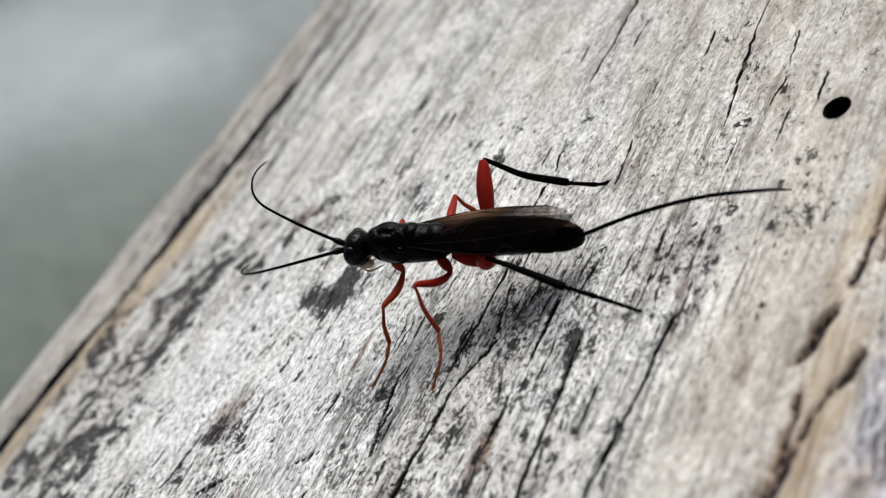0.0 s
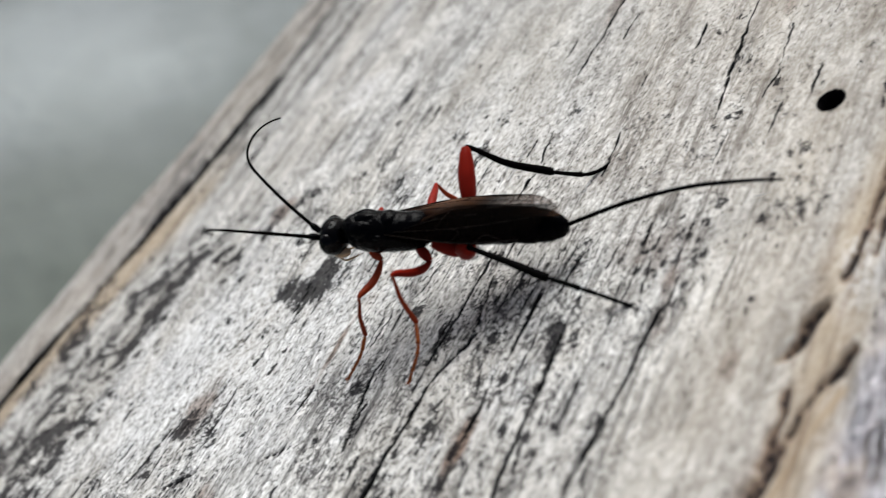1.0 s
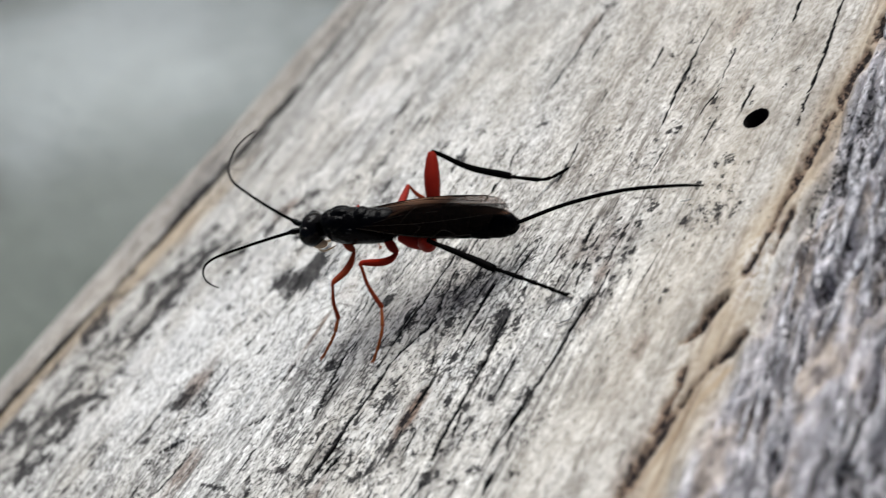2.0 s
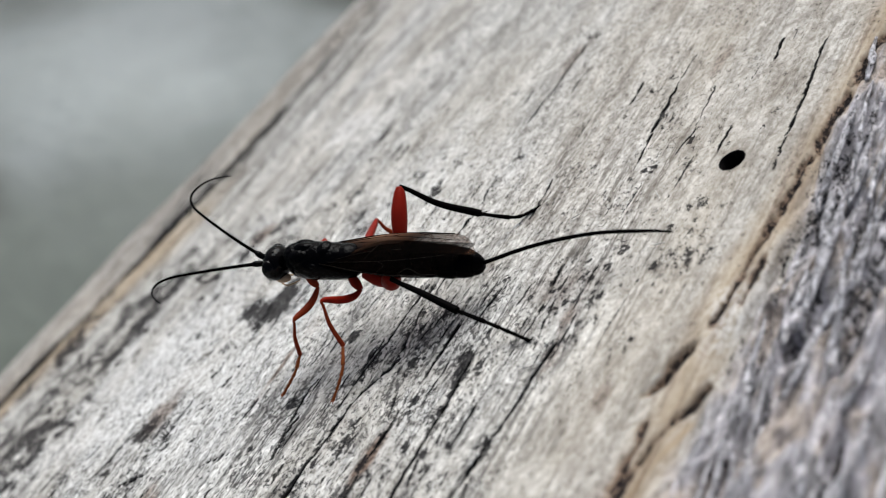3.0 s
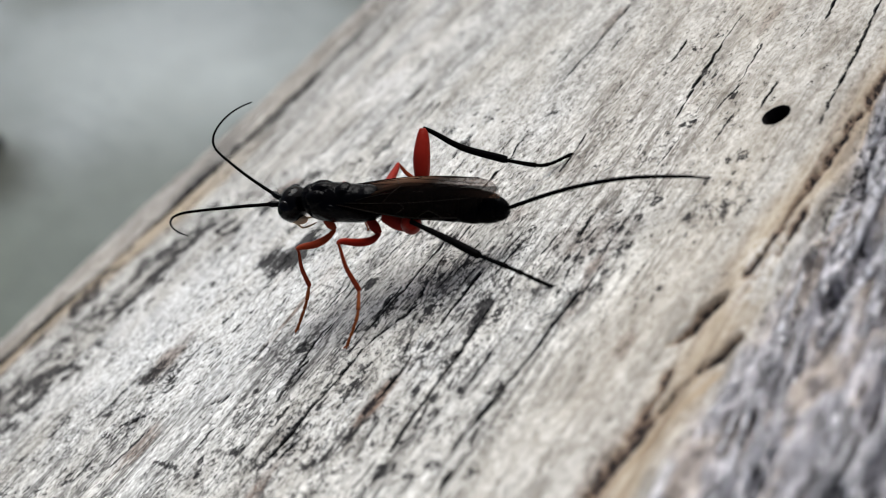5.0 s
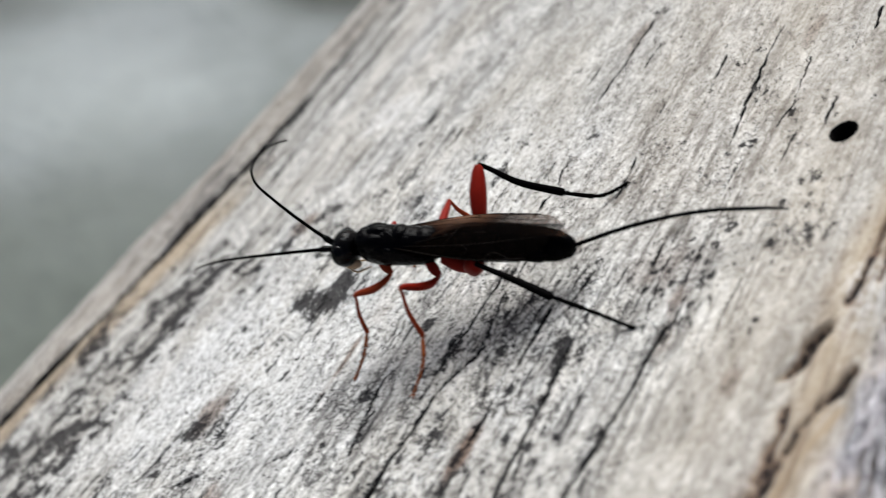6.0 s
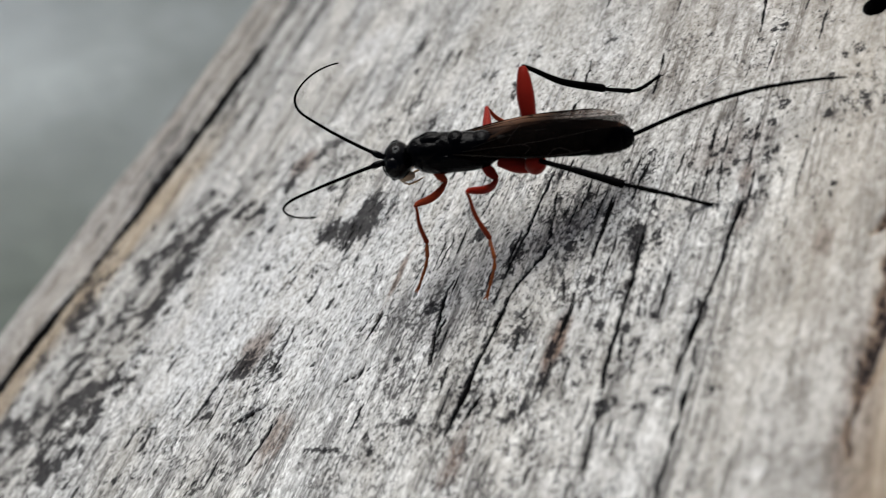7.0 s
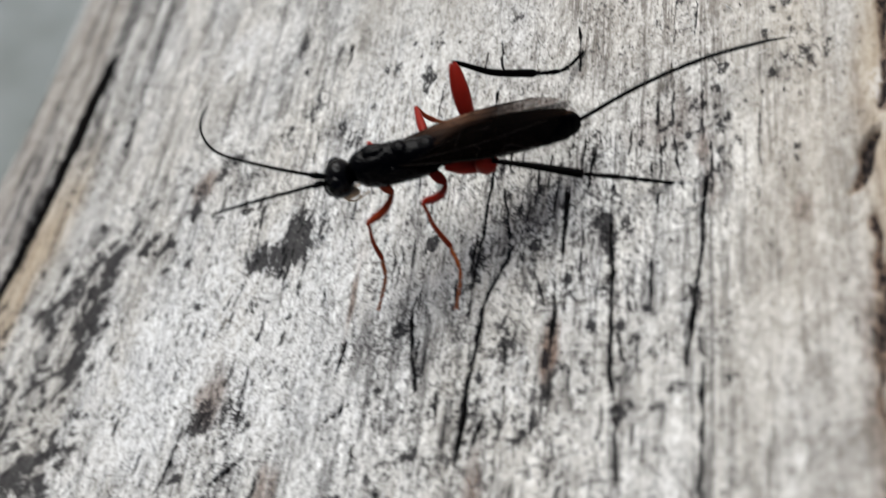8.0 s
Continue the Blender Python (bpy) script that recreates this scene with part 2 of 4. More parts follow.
def value_noise(x, y, seed):
    i, j = np.floor(x), np.floor(y)
    f, g = x - i, y - j
    f, g = f * f * (3 - 2 * f), g * g * (3 - 2 * g)
    a, b = lattice(i, j, seed), lattice(i + 1, j, seed)
    c, d = lattice(i, j + 1, seed), lattice(i + 1, j + 1, seed)
    return (a + (b - a) * f) * (1 - g) + (c + (d - c) * f) * g


def fbm(x, y, seed, octaves=3):
    total, size, weight = 0, 1.0, 0.0
    for k in range(octaves):
        total = total + size * value_noise(x * 2 ** k, y * 2 ** k, seed + k)
        weight += size
        size *= 0.5
    return total / weight


def smooth(x, low, high):
    s = np.clip((x - low) / (high - low), 0, 1)
    return s * s * (3 - 2 * s)


# cracks along the grain: from x, y to x, y, half width (mm), darkness
NEAR_CRACKS = [
    (-21.5, -12.6, -20.9, -10.7, 0.3, 0.6), (-16.9, -13, -15.6, -12.2, 0.27, 0.8), (-14.2, -15.7, -13.4, -13.1, 0.16, 0.8), (-9.7, -8.4, -9.4, -7, 0.24, 1),
    (-9.3, -10.8, -8.7, -10.5, 0.22, 0.8), (-7.8, -14.1, -7.7, -12.6, 0.1, 0.6), (-5.6, -6.1, -5.3, -5.2, 0.14, 0.6), (-4.6, -10.7, -5.6, -6.1, 0.22, 1),
    (-3.3, -12.2, -3.4, -10.8, 0.1, 0.6), (-2.2, -5.5, -2.1, -4.2, 0.13, 0.9), (-2.1, -4.4, -1.8, 1.3, 0.12, 0.9), (-1.9, -14.4, -1.9, -11, 0.28, 1),
    (-1.9, -11.4, -1.5, -6.6, 0.17, 1), (-1.5, -7, -0.3, -3.9, 0.16, 1), (-1.3, -14.1, -0.8, -12.4, 0.17, 0.9), (-0.3, -4.1, -1.2, -0.2, 0.12, 0.7),
]
MIDDLE_CRACKS = [
    (2.3, -9.1, 2.2, -6.5, 0.14, 0.9), (2.4, -5.1, 2.5, -1.7, 0.13, 0.9), (5.6, -16.4, 5, -10, 0.13, 0.9), (5, -10.4, 5, -6.8, 0.14, 1),
    (5, -7.2, 4.7, -4.1, 0.16, 1), (1.9, -7.8, 1.1, -5.6, 0.08, 0.5), (8.8, -18.3, 8.9, -11.4, 0.17, 0.55), (8.3, -11.9, 8.8, -7.4, 0.18, 0.75),
    (8.8, -7.6, 8.9, -5.2, 0.10, 0.55), (8.9, -5.3, 9.1, -2.9, 0.12, 0.9), (9.25, -4.1, 9.2, -0.9, 0.11, 0.6), (8, -3.4, 7.5, -0.1, 0.06, 0.5),
    (11.1, -6.7, 11.3, -3.4, 0.06, 0.45), (11.3, -3.4, 11.4, 0, 0.06, 0.4), (9, -0.9, 8.9, 2.2, 0.12, 0.4), (5.6, -11.1, 5.3, -9.8, 0.1, 0.6),
]
UPPER_CRACKS = [
    (7.5, 0.5, 7.5, 3.2, 0.07, 0.5), (7.4, 2.9, 7.5, 6.4, 0.08, 0.35), (7.5, 5.2, 7.6, 8.6, 0.07, 0.5), (7.6, 8.2, 7.2, 13.3, 0.07, 0.6),
    (7.2, 12.9, 7.1, 18.9, 0.07, 0.55), (8.5, 5.2, 8.6, 8, 0.08, 0.5), (9.7, 9.8, 9.9, 11.5, 0.1, 0.6), (9.9, 11.5, 9.7, 15.4, 0.1, 0.5),
    (12.1, 9.5, 12.1, 11.5, 0.06, 0.6), (12.4, 16.8, 12.3, 18.5, 0.12, 0.7), (15.5, 7.6, 15.3, 11.9, 0.08, 0.75), (15.3, 11.5, 14.8, 18.4, 0.10, 0.9),
    (-2.3, 4.9, -2.1, 6.9, 0.07, 0.6), (-2, 7.3, -2.4, 10, 0.08, 0.6), (-2.9, 14.4, -2.6, 18.4, 0.12, 0.6), (-2.6, 18.2, -2.5, 22.6, 0.14, 0.75), (2.6, 5.5, 2.3, 8.9, 0.09, 0.5),
]
FAR_CRACKS = [
    (-39.4, 22.7, -40.4, 34.0, 0.36, 0.85), (-38.5, 14.6, -39.4, 23.1, 0.28, 0.55), (-47.3, 24.0, -46.9, 32, 0.3, 0.45), (-63.4, 22.0, -63.4, 66.0, 0.6, 0.6),
    (-43.6, 30, -43.2, 48, 0.5, 0.6), (-31.5, 20, -32.0, 30, 0.2, 0.4), (-35.2, 12, -35.4, 20, 0.2, 0.35), (-26.5, 24, -27.0, 34, 0.2, 0.4),
]
# stains, and the wasp's shadow painted in MIDDLE_SPOTS: x, y, half width, half length (mm), strength
HEAD_SPOTS = [
    (-14.8, 0.8, 1.3, 1.7, 1.1), (-15.9, 0.2, 1.0, 1.1, 0.95), (-18, 0.6, 1.0, 0.85, 1.0), (-12.9, 0.9, 0.39, 1.1, 0.7), (-18.7, 4.4, 0.36, 0.88, 0.8),
    (-21.5, 7.7, 2, 0.99, 0.55), (-22.9, 9.8, 1.07, 0.62, 0.7), (-25.9, 7.4, 0.41, 0.86, 0.9), (-25.3, 8.7, 1.02, 1.1, 0.55), (-24.8, 2.8, 0.6, 0.48, 0.85),
    (-27.7, 5, 0.75, 0.5, 0.9), (-30, 5.8, 1.11, 0.51, 0.95), (-34.2, 5.8, 1.09, 0.78, 0.95), (-35.4, 4.2, 1.37, 0.94, 0.95), (-33.2, 2.7, 1.24, 1.18, 0.6),
    (-36.3, 7.3, 2.6, 0.88, 0.65), (-37.8, 9.6, 1.03, 1.12, 0.7), (-40.8, 3.3, 1.66, 0.86, 0.75), (-42, 4.2, 1.56, 0.79, 0.85),
]
LOW_SPOTS = [
    (-37.9, -8.5, 2.8, 0.82, 0.95), (-34.9, -8, 1.65, 0.56, 0.9), (-34.2, -14.2, 1.5, 1.3, 0.9), (-35.6, -12, 1.32, 0.77, 0.8), (-32.6, -6.2, 0.6, 0.5, 0.8),
    (-19.1, -8.9, 0.79, 0.81, 0.95), (-19, -9.6, 0.69, 0.35, 0.95), (-17.4, -8.9, 0.79, 0.55, 0.65), (-16.5, -8.8, 0.58, 0.74, 0.55), (-20, -12.2, 0.5, 0.28, 0.95),
    (-20.9, -11.2, 0.35, 0.25, 0.8), (-17.4, -13.8, 1.09, 0.25, 0.7), (-15.4, -10.2, 0.4, 0.22, 0.95), (-17.2, -2.6, 0.59, 0.49, 0.6), (-13.8, -2.7, 0.26, 0.62, 0.85),
    (-14.1, -4.1, 0.35, 0.22, 0.8), (-9, -15, 1.16, 0.2, 0.85), (-6, -7.1, 0.6, 0.36, 0.9), (-4.3, -13.6, 0.46, 0.3, 0.75),
]
# the broad, weak spots here paint the wasp's soft shadow onto the wood
MIDDLE_SPOTS = [(-4.95, -2.45, 0.32, 0.45, 1.0), 
    (-4.85, -2.35, 0.36, 0.34, 1.0), (-2, -4.6, 0.41, 0.94, 0.7), (-2.6, -14.1, 0.97, 0.45, 0.6), (-1.1, -13.1, 0.7, 0.55, 0.65), (-0.9, -2.4, 1.18, 0.99, 0.36),
    (-0.1, -9.1, 0.55, 0.8, 0.72), (-0.5, -9.7, 0.6, 0.41, 0.6), (-0.2, -3.4, 1.15, 0.96, 0.42), (0.1, -12.8, 0.37, 0.76, 0.65), (0.9, -2.8, 1.7, 1.0, 0.30),
    (1.0, -4.0, 1.57, 1.29, 0.32), (1.0, -13.9, 0.39, 0.3, 0.85), (1.75, -13.2, 0.3, 0.45, 0.8), (2.2, -11.7, 0.28, 0.28, 0.85), (2, -1.6, 0.83, 0.99, 0.35),
    (2.4, 0, 0.6, 0.5, 0.55), (3.6, 0.2, 0.92, 0.88, 0.45), (2.9, -10.9, 0.4, 0.26, 0.75), (3.7, -12.4, 0.48, 0.38, 0.55),
]
TAIL_SPOTS = [
    (4.4, -4, 0.36, 0.5, 0.85), (4.75, -4.9, 0.40, 0.9, 0.85), (5.5, -13.4, 0.34, 0.35, 0.9), (5.5, -11.9, 0.34, 0.22, 0.7), (6.9, -10.9, 0.3, 0.32, 0.6),
    (7.1, -13.4, 0.28, 0.22, 0.75), (8, -12.7, 0.4, 0.24, 0.9), (8.5, -9.0, 0.40, 0.9, 0.7), (9.2, -2.9, 0.41, 0.27, 0.8), (9.2, -5.3, 0.15, 0.3, 0.65),
    (9.5, 1.7, 0.26, 0.32, 0.6), (9.6, 0.2, 0.24, 0.53, 0.6), (9.4, 3.2, 0.32, 0.42, 0.45), (9.7, -12.8, 0.53, 0.47, 0.55), (6.8, 1.3, 0.3, 0.41, 0.55),
    (12.6, -2.7, 0.57, 1.2, 0.45), (13.5, 2.7, 1.3, 1.4, 0.42), (12.5, 2.3, 0.87, 1.33, 0.36), (7.1, 1.5, 1.0, 1.0, 0.4),
]
TOP_SPOTS = [
    (-16.1, 11, 0.43, 1.43, 0.8), (-16.8, 11.4, 0.7, 0.8, 0.6), (-17.8, 9.1, 0.62, 0.52, 0.65), (-18.6, 10.1, 1.2, 0.64, 0.5), (-15, 15, 0.34, 0.86, 0.7),
    (-19.1, 17.8, 0.41, 1.01, 0.85), (-17.7, 20.8, 0.83, 0.63, 0.6), (-22.6, 23.4, 0.77, 0.77, 0.6), (-26.3, 18.9, 0.73, 0.62, 0.5), (-28.3, 21.1, 0.6, 0.6, 0.5),
    (-13.2, 8.1, 0.36, 0.67, 0.8), (-11.9, 6.9, 0.75, 0.59, 0.7), (-9.7, 16.3, 0.81, 0.48, 0.45), (-9.6, 11.3, 0.3, 0.53, 0.65), (-7.2, 9.4, 0.5, 0.85, 0.9),
    (-6.9, 11.9, 0.7, 0.44, 0.5), (-6.3, 18.9, 0.66, 0.59, 0.5), (-2.2, 23.2, 0.61, 0.41, 0.9), (-1.5, 11.3, 0.42, 0.43, 0.55),
]
CORNER_SPOTS = [
    (5.9, 15.7, 0.5, 0.26, 0.75), (6.5, 16.5, 0.3, 0.27, 0.75), (8.7, 8.7, 0.26, 0.46, 0.65), (10.1, 10.6, 0.28, 0.4, 0.65), (11.5, 5.3, 1.5, 0.57, 0.3),
    (12.7, 5.9, 0.37, 0.43, 0.65), (14, 5.4, 0.56, 0.28, 0.55), (12.9, -2.5, 0.18, 0.2, 0.75),
]
# grooves of the brown seam: from x, y to x, y, half width, depth (mm)
GROOVES = [
    (17.9, 20.0, 17.4, 13.2, 0.17, 0.7), (17.4, 13.6, 17.1, 8.7, 0.15, 0.7), (17.1, 9.1, 16.8, 4.5, 0.15, 0.7), (16.8, 4.9, 16.7, 0.9, 0.15, 0.7),
    (16.7, 1.3, 16.2, -2.0, 0.14, 0.7), (15.95, -2.5, 15.0, -5.6, 0.20, 1.4), (15.6, -6.4, 15.4, -10.4, 0.16, 0.7), (15.4, -10.0, 15.2, -16.0, 0.15, 0.6),
    (17.5, -4.4, 16.8, -6.6, 0.24, 1.1), (16.8, -6.2, 15.9, -9.0, 0.16, 0.8), (15.95, -8.7, 15.5, -13.0, 0.18, 0.8), (17.3, 2.4, 17.1, -0.8, 0.15, 0.8),
]
# pits of the torn strip: x, y, half width, half length, depth (mm)
PITS = [
    (20.3, -4.3, 0.40, 0.6, 1.2), (20.0, -2.6, 0.45, 1.0, 1.3), (19.2, -8.6, 0.45, 1.2, 1.3), (19.7, -6.4, 0.30, 1.2, 0.9), (18.2, -0.7, 0.25, 0.5, 0.8),
    (19.2, 0.6, 0.18, 1.1, 0.8), (22.9, -7.3, 0.28, 1.3, 0.9), (21.8, -2.6, 0.35, 1.5, 1.1), (20.3, -0.8, 0.30, 1.0, 0.9), (18.5, 5.0, 0.3, 1.5, 0.9), (20.6, 4.0, 0.4, 2.0, 1.2),
]


def line_mask(x, y, cracks):
    """The depth and the darkness of cracks at each place."""
    depth, dark = np.zeros_like(x), np.zeros_like(x)
    for n, (x0, y0, x1, y1, w, k) in enumerate(cracks):
        i = np.flatnonzero(np.abs(x[:, 0] - 0.5 * (x0 + x1)) < 0.5 * abs(x1 - x0) + 5 * w + 0.6)
        j = np.flatnonzero((y[0] > y0 - 0.8) & (y[0] < y1 + 0.8))
        if not len(i) or not len(j):
            continue
        near = np.ix_(i, j)
        xs, ys = x[near], y[near]
        f = (ys - y0) / (y1 - y0)
        wander = 0.12 * (value_noise(ys * 0.5 + 17 * n, ys * 0 + n, 5) - 0.5) + 0.09 * (value_noise(ys * 1.3, ys * 0 + n, 6) - 0.5) + 0.09 * (value_noise(ys * 3.1, ys * 0 + n, 8) - 0.5)
        wide = (0.6 * w + 0.04) * (0.22 + 0.40 * value_noise(ys * 0.7 + 11 * n, ys * 0 + n, 9) + 0.40 * value_noise(ys * 2.3 + 3 * n, ys * 0 + n, 7))
        ends = smooth(ys, y0 - 0.4, y0 + 0.2 * (y1 - y0)) * (1 - smooth(ys, y1 - 0.2 * (y1 - y0), y1 + 0.4))
        broken = 0.62 + 0.38 * smooth(value_noise(ys * 1.6 + 5 * n, ys * 0 + n, 10), 0.2, 0.55)
        g = np.exp(-((xs - x0 - (x1 - x0) * f - wander) / wide) ** 2) * ends
        depth[near] = np.maximum(depth[near], min(0.5, 2.0 * w) * k * g * broken)
        dark[near] = np.maximum(dark[near], k * np.clip(1.5 * g, 0, 1) * broken)
    return depth, dark


def spot_mask(x, y, spots, seed):
    out = np.zeros_like(x)
    for n, (cx, cy, rx, ry, k) in enumerate(spots):
        near = np.abs(x[:, 0] - cx) < 2.8 * rx
        xs, ys = x[near], y[near]
        r = 0.8 * np.hypot((xs - cx) / rx, (ys - cy) / ry) + 1.1 * (fbm(xs * 1.6 / rx ** 0.5, ys * 1.2 / ry ** 0.5, seed + n, 4) - 0.5)
        out[near] = np.maximum(out[near], 0.95 * k * (1 - smooth(r, 0.45, 1.55)))
    return out


def short_cracks():
    """Short dashes of open grain, scattered over the face, thickest below the wasp."""
    rng = random.Random(77)
    out = []
    for n in range(250):
        x, y, size = (rng.gauss(1.5, 5.5), rng.uniform(-17, 1), rng.uniform(0.6, 2.4)) if n < 95 else (rng.uniform(-20, 13), rng.uniform(-18, 20), rng.uniform(0.8, 3.0))
        if n >= 150:
            x, y, size = rng.uniform(-42, -8), rng.uniform(-17, 7), rng.uniform(0.4, 1.4)
            out.append((x, y, x + rng.uniform(0, 0.3) * size, y + size, rng.uniform(0.10, 0.22), rng.uniform(0.35, 0.85)))
            continue
        out.append((x, y, x + rng.uniform(-0.06, 0.06) * size, y + size, rng.uniform(0.05, 0.10), rng.uniform(0.25, 0.7) * (0.6 if x > 7 else 1.0)))
    return out


def speckles():
    """Small dark specks of mould, in loose swarms."""
    rng = random.Random(131)
    out = []
    for cx, cy, wide, long, count in ((0.5, -2.5, 3.0, 2.6, 46), (-1.5, -12.0, 4.5, 2.5, 42), (4.5, -9.0, 3.5, 4.0, 40), (-37, -3, 7.0, 6.0, 60), (-27, 7, 6.0, 3.5, 30), (13.2, 2.6, 1.5, 1.9, 22), (8.0, -1.0, 3.0, 3.0, 30), (-17.5, -10.0, 4.0, 2.6, 30), (9.5, 11.0, 4.0, 5.0, 24), (-12.0, 13.0, 7.0, 6.0, 24)):
        for _ in range(count):
            size = rng.uniform(0.10, 0.24) * (1.0 if cx > -20 else 2.2)
            out.append((rng.gauss(cx, 0.6 * wide), rng.gauss(cy, 0.6 * long), size, size * rng.uniform(0.8, 1.8) * (1.0 if cx > -20 else 0.6), rng.uniform(0.5, 0.9)))
    return out


TRUNK_R, TRUNK_X = 250.0, 6.0


def steps(*stretches):
    """Places with a spacing of their own in each stretch: from, to, spacing."""
    out = []
    for a, b, d in stretches:
        out += list(np.arange(a, b - 1e-6, d))
    return np.array(out + [stretches[-1][1]])


def build_trunk():
    xs = steps((-96, -62, 0.6), (-62, -50, 0.28), (-50, -24, 0.24), (-24, -12, 0.13), (-12, 12.2, 0.06), (12.2, 14.2, 0.045), (14.2, 20, 0.085), (20, 27, 0.12), (27, 60, 0.7))
    ys = steps((-900, -60, 40), (-60, -21, 1.3), (-21, 7.6, 0.2), (7.6, 9.9, 0.06), (9.9, 27, 0.2), (27, 80, 0.6), (80, 1500, 40))
    X, Y = np.meshgrid(xs, ys, indexing="ij")
    # relief in mm, along the outward normal
    fibres = fbm(X * 2.6, Y * 0.10, 11, 3) - 0.5
    chips = fbm(X * 3.2, Y * 1.3, 21, 3) - 0.5
    rolls = fbm(X * 0.16, Y * 0.03, 31, 3) - 0.5
    left = smooth(-X, 8, 40)
    right = smooth(X, 16.6, 18.4)
    fine = fbm(X * 5.0, Y * 1.9, 25, 2) - 0.5
    mat = fbm(X * 2.1, Y * 1.4, 27, 4) - 0.5
    h = 0.045 * fibres * (1 + 3.5 * left * smooth(Y, 4, 18)) + (0.07 * mat + 0.04 * chips + 0.05 * fine) * (1 + 0.5 * left) + 0.5 * rolls * (0.4 + 2.0 * left)
    h -= 0.16 * smooth(fbm(X * 1.9, Y * 0.16, 41, 3), 0.62, 0.76) * (0.35 + 0.65 * value_noise(X * 0.3, Y * 0.2, 44))
    # the rough, torn strip beyond the brown fissure
    torn = fbm(X * 0.95 + 0.05 * Y, Y * 0.17, 51, 5) - 0.5
    h += right * (2.6 * torn + 1.7 * (fbm(X * 1.9, Y * 0.34, 57, 4) - 0.5) - 0.1)
    seam = 15.7 + 0.065 * np.clip(Y + 6, 0, 40) + 0.7 * (value_noise(Y * 0.16, Y * 0, 61) - 0.5)
    # the second mask carries brown stain and painted shade of grooves and pits
    groove, recess_tone = np.zeros_like(X), np.zeros_like(X)
    for n, (x0, y0, x1, y1, wide, deep) in enumerate(GROOVES):
        f = (Y - y0) / (y1 - y0)
        c = x0 + (x1 - x0) * f + 0.22 * (value_noise(Y * 0.9 + 9 * n, Y * 0, 65 + n) - 0.5) + 0.16 * (value_noise(Y * 2.7, Y * 0, 68 + n) - 0.5)
        w = wide * (0.55 + 0.8 * value_noise(Y * 1.1 + 3 * n, Y * 0, 75 + n))
        if wide > 0.2:
            w = w * (0.25 + 0.75 * np.sin(np.pi * np.clip(f, 0.02, 0.98)))
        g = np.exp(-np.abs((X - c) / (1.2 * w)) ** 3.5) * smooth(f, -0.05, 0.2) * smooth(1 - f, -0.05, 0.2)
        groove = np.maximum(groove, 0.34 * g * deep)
        recess_tone = np.maximum(recess_tone, g * min(1.0, 0.45 + 0.6 * deep))
    for n, (cx, cy, rx, ry, deep) in enumerate(PITS):
        d = np.hypot((X - cx) / rx, (Y - cy) / ry) + 0.9 * (fbm(X * 1.4, Y * 0.7, 85 + n) - 0.5)
        groove = np.maximum(groove, deep * (1 - smooth(d, 0.3, 1.2)))
        recess_tone = np.maximum(recess_tone, 0.75 * (1 - smooth(d, 0.3, 1.4)))
    h -= groove
    h += 0.14 * np.exp(-((X - seam - 1.2) / 0.5) ** 2) * smooth(value_noise(Y * 0.3, Y * 0, 63), 0.3, 0.7)
    # the far edge: flatter, then rounded off
    skew = 0.24 * np.clip(Y - 20, -45, 45)       # the trunk tapers away from the eye
    Xe = X - skew
    out = np.clip(-40 - Xe, 0, 32)
    h += (out + 46) ** 2 / (2 * TRUNK_R) - 46 ** 2 / (2 * TRUNK_R) - 0.16 * out
    h -= 0.12 * np.clip(-65 - Xe, 0, 46) ** 1.5 + 0.8 * smooth(-Xe, 52, 70)
    depth, dark = line_mask(X, Y, NEAR_CRACKS + MIDDLE_CRACKS + UPPER_CRACKS + FAR_CRACKS + short_cracks())
    h -= depth
    # the long open split near the far edge
    split_x = np.interp(Y, (-30, -7, 0, 6, 12, 18, 26, 36, 60), (-61, -57.8, -56.4, -54.2, -52.4, -50.8, -49.8, -48.4, -45)) + 0.4 * (value_noise(Y * 0.09, Y * 0, 81) - 0.5) + 0.3 * (value_noise(Y * 0.6, Y * 0, 82) - 0.5)
    split = np.exp(-((X - split_x) / (0.62 + 0.5 * value_noise(Y * 0.2, Y * 0, 83))) ** 2) * smooth(36 - Y, 0, 12)
    h -= 2.8 * split
    # a beetle's hole
    hole_r = np.hypot((X - 13.15) / 0.73, (Y - 8.75) / 0.82) + 0.03 * (value_noise(X * 1.5, Y * 1.5, 91) - 0.5)
    hole = 1 - smooth(hole_r, 0.70, 0.80)
    h = h * (1 - hole) * (0.12 + 0.88 * smooth(hole_r, 1.0, 2.4)) - 7.0 * hole
    # masks for the colour
    stain_shade = np.maximum(spot_mask(X, Y, HEAD_SPOTS + LOW_SPOTS + TOP_SPOTS, 101), spot_mask(X, Y, MIDDLE_SPOTS + TAIL_SPOTS + CORNER_SPOTS, 131))
    stain_shade = np.maximum(stain_shade, spot_mask(X, Y, speckles(), 301))
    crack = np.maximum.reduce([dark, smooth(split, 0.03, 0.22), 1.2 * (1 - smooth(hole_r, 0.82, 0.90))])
    # shade painted into the grooves, the pits and the low torn wood
    stain_shade = np.maximum(stain_shade, 0.50 * smooth(recess_tone, 0.12, 0.6) + 0.40 * smooth(recess_tone, 0.6, 0.95))
    stain_shade = np.maximum(stain_shade, right * 0.58 * smooth(-torn, 0.03, 0.17))
    # grey mottling: beyond the white band, and under the wasp
    cloud = smooth(fbm(X * 0.5, Y * 0.6, 111, 4), 0.44, 0.62)
    stain_shade = np.maximum(stain_shade, (0.42 + 0.32 * cloud) * smooth(-X, 25, 35) * smooth(X, -58, -50) * smooth(14 - Y, 0, 8))
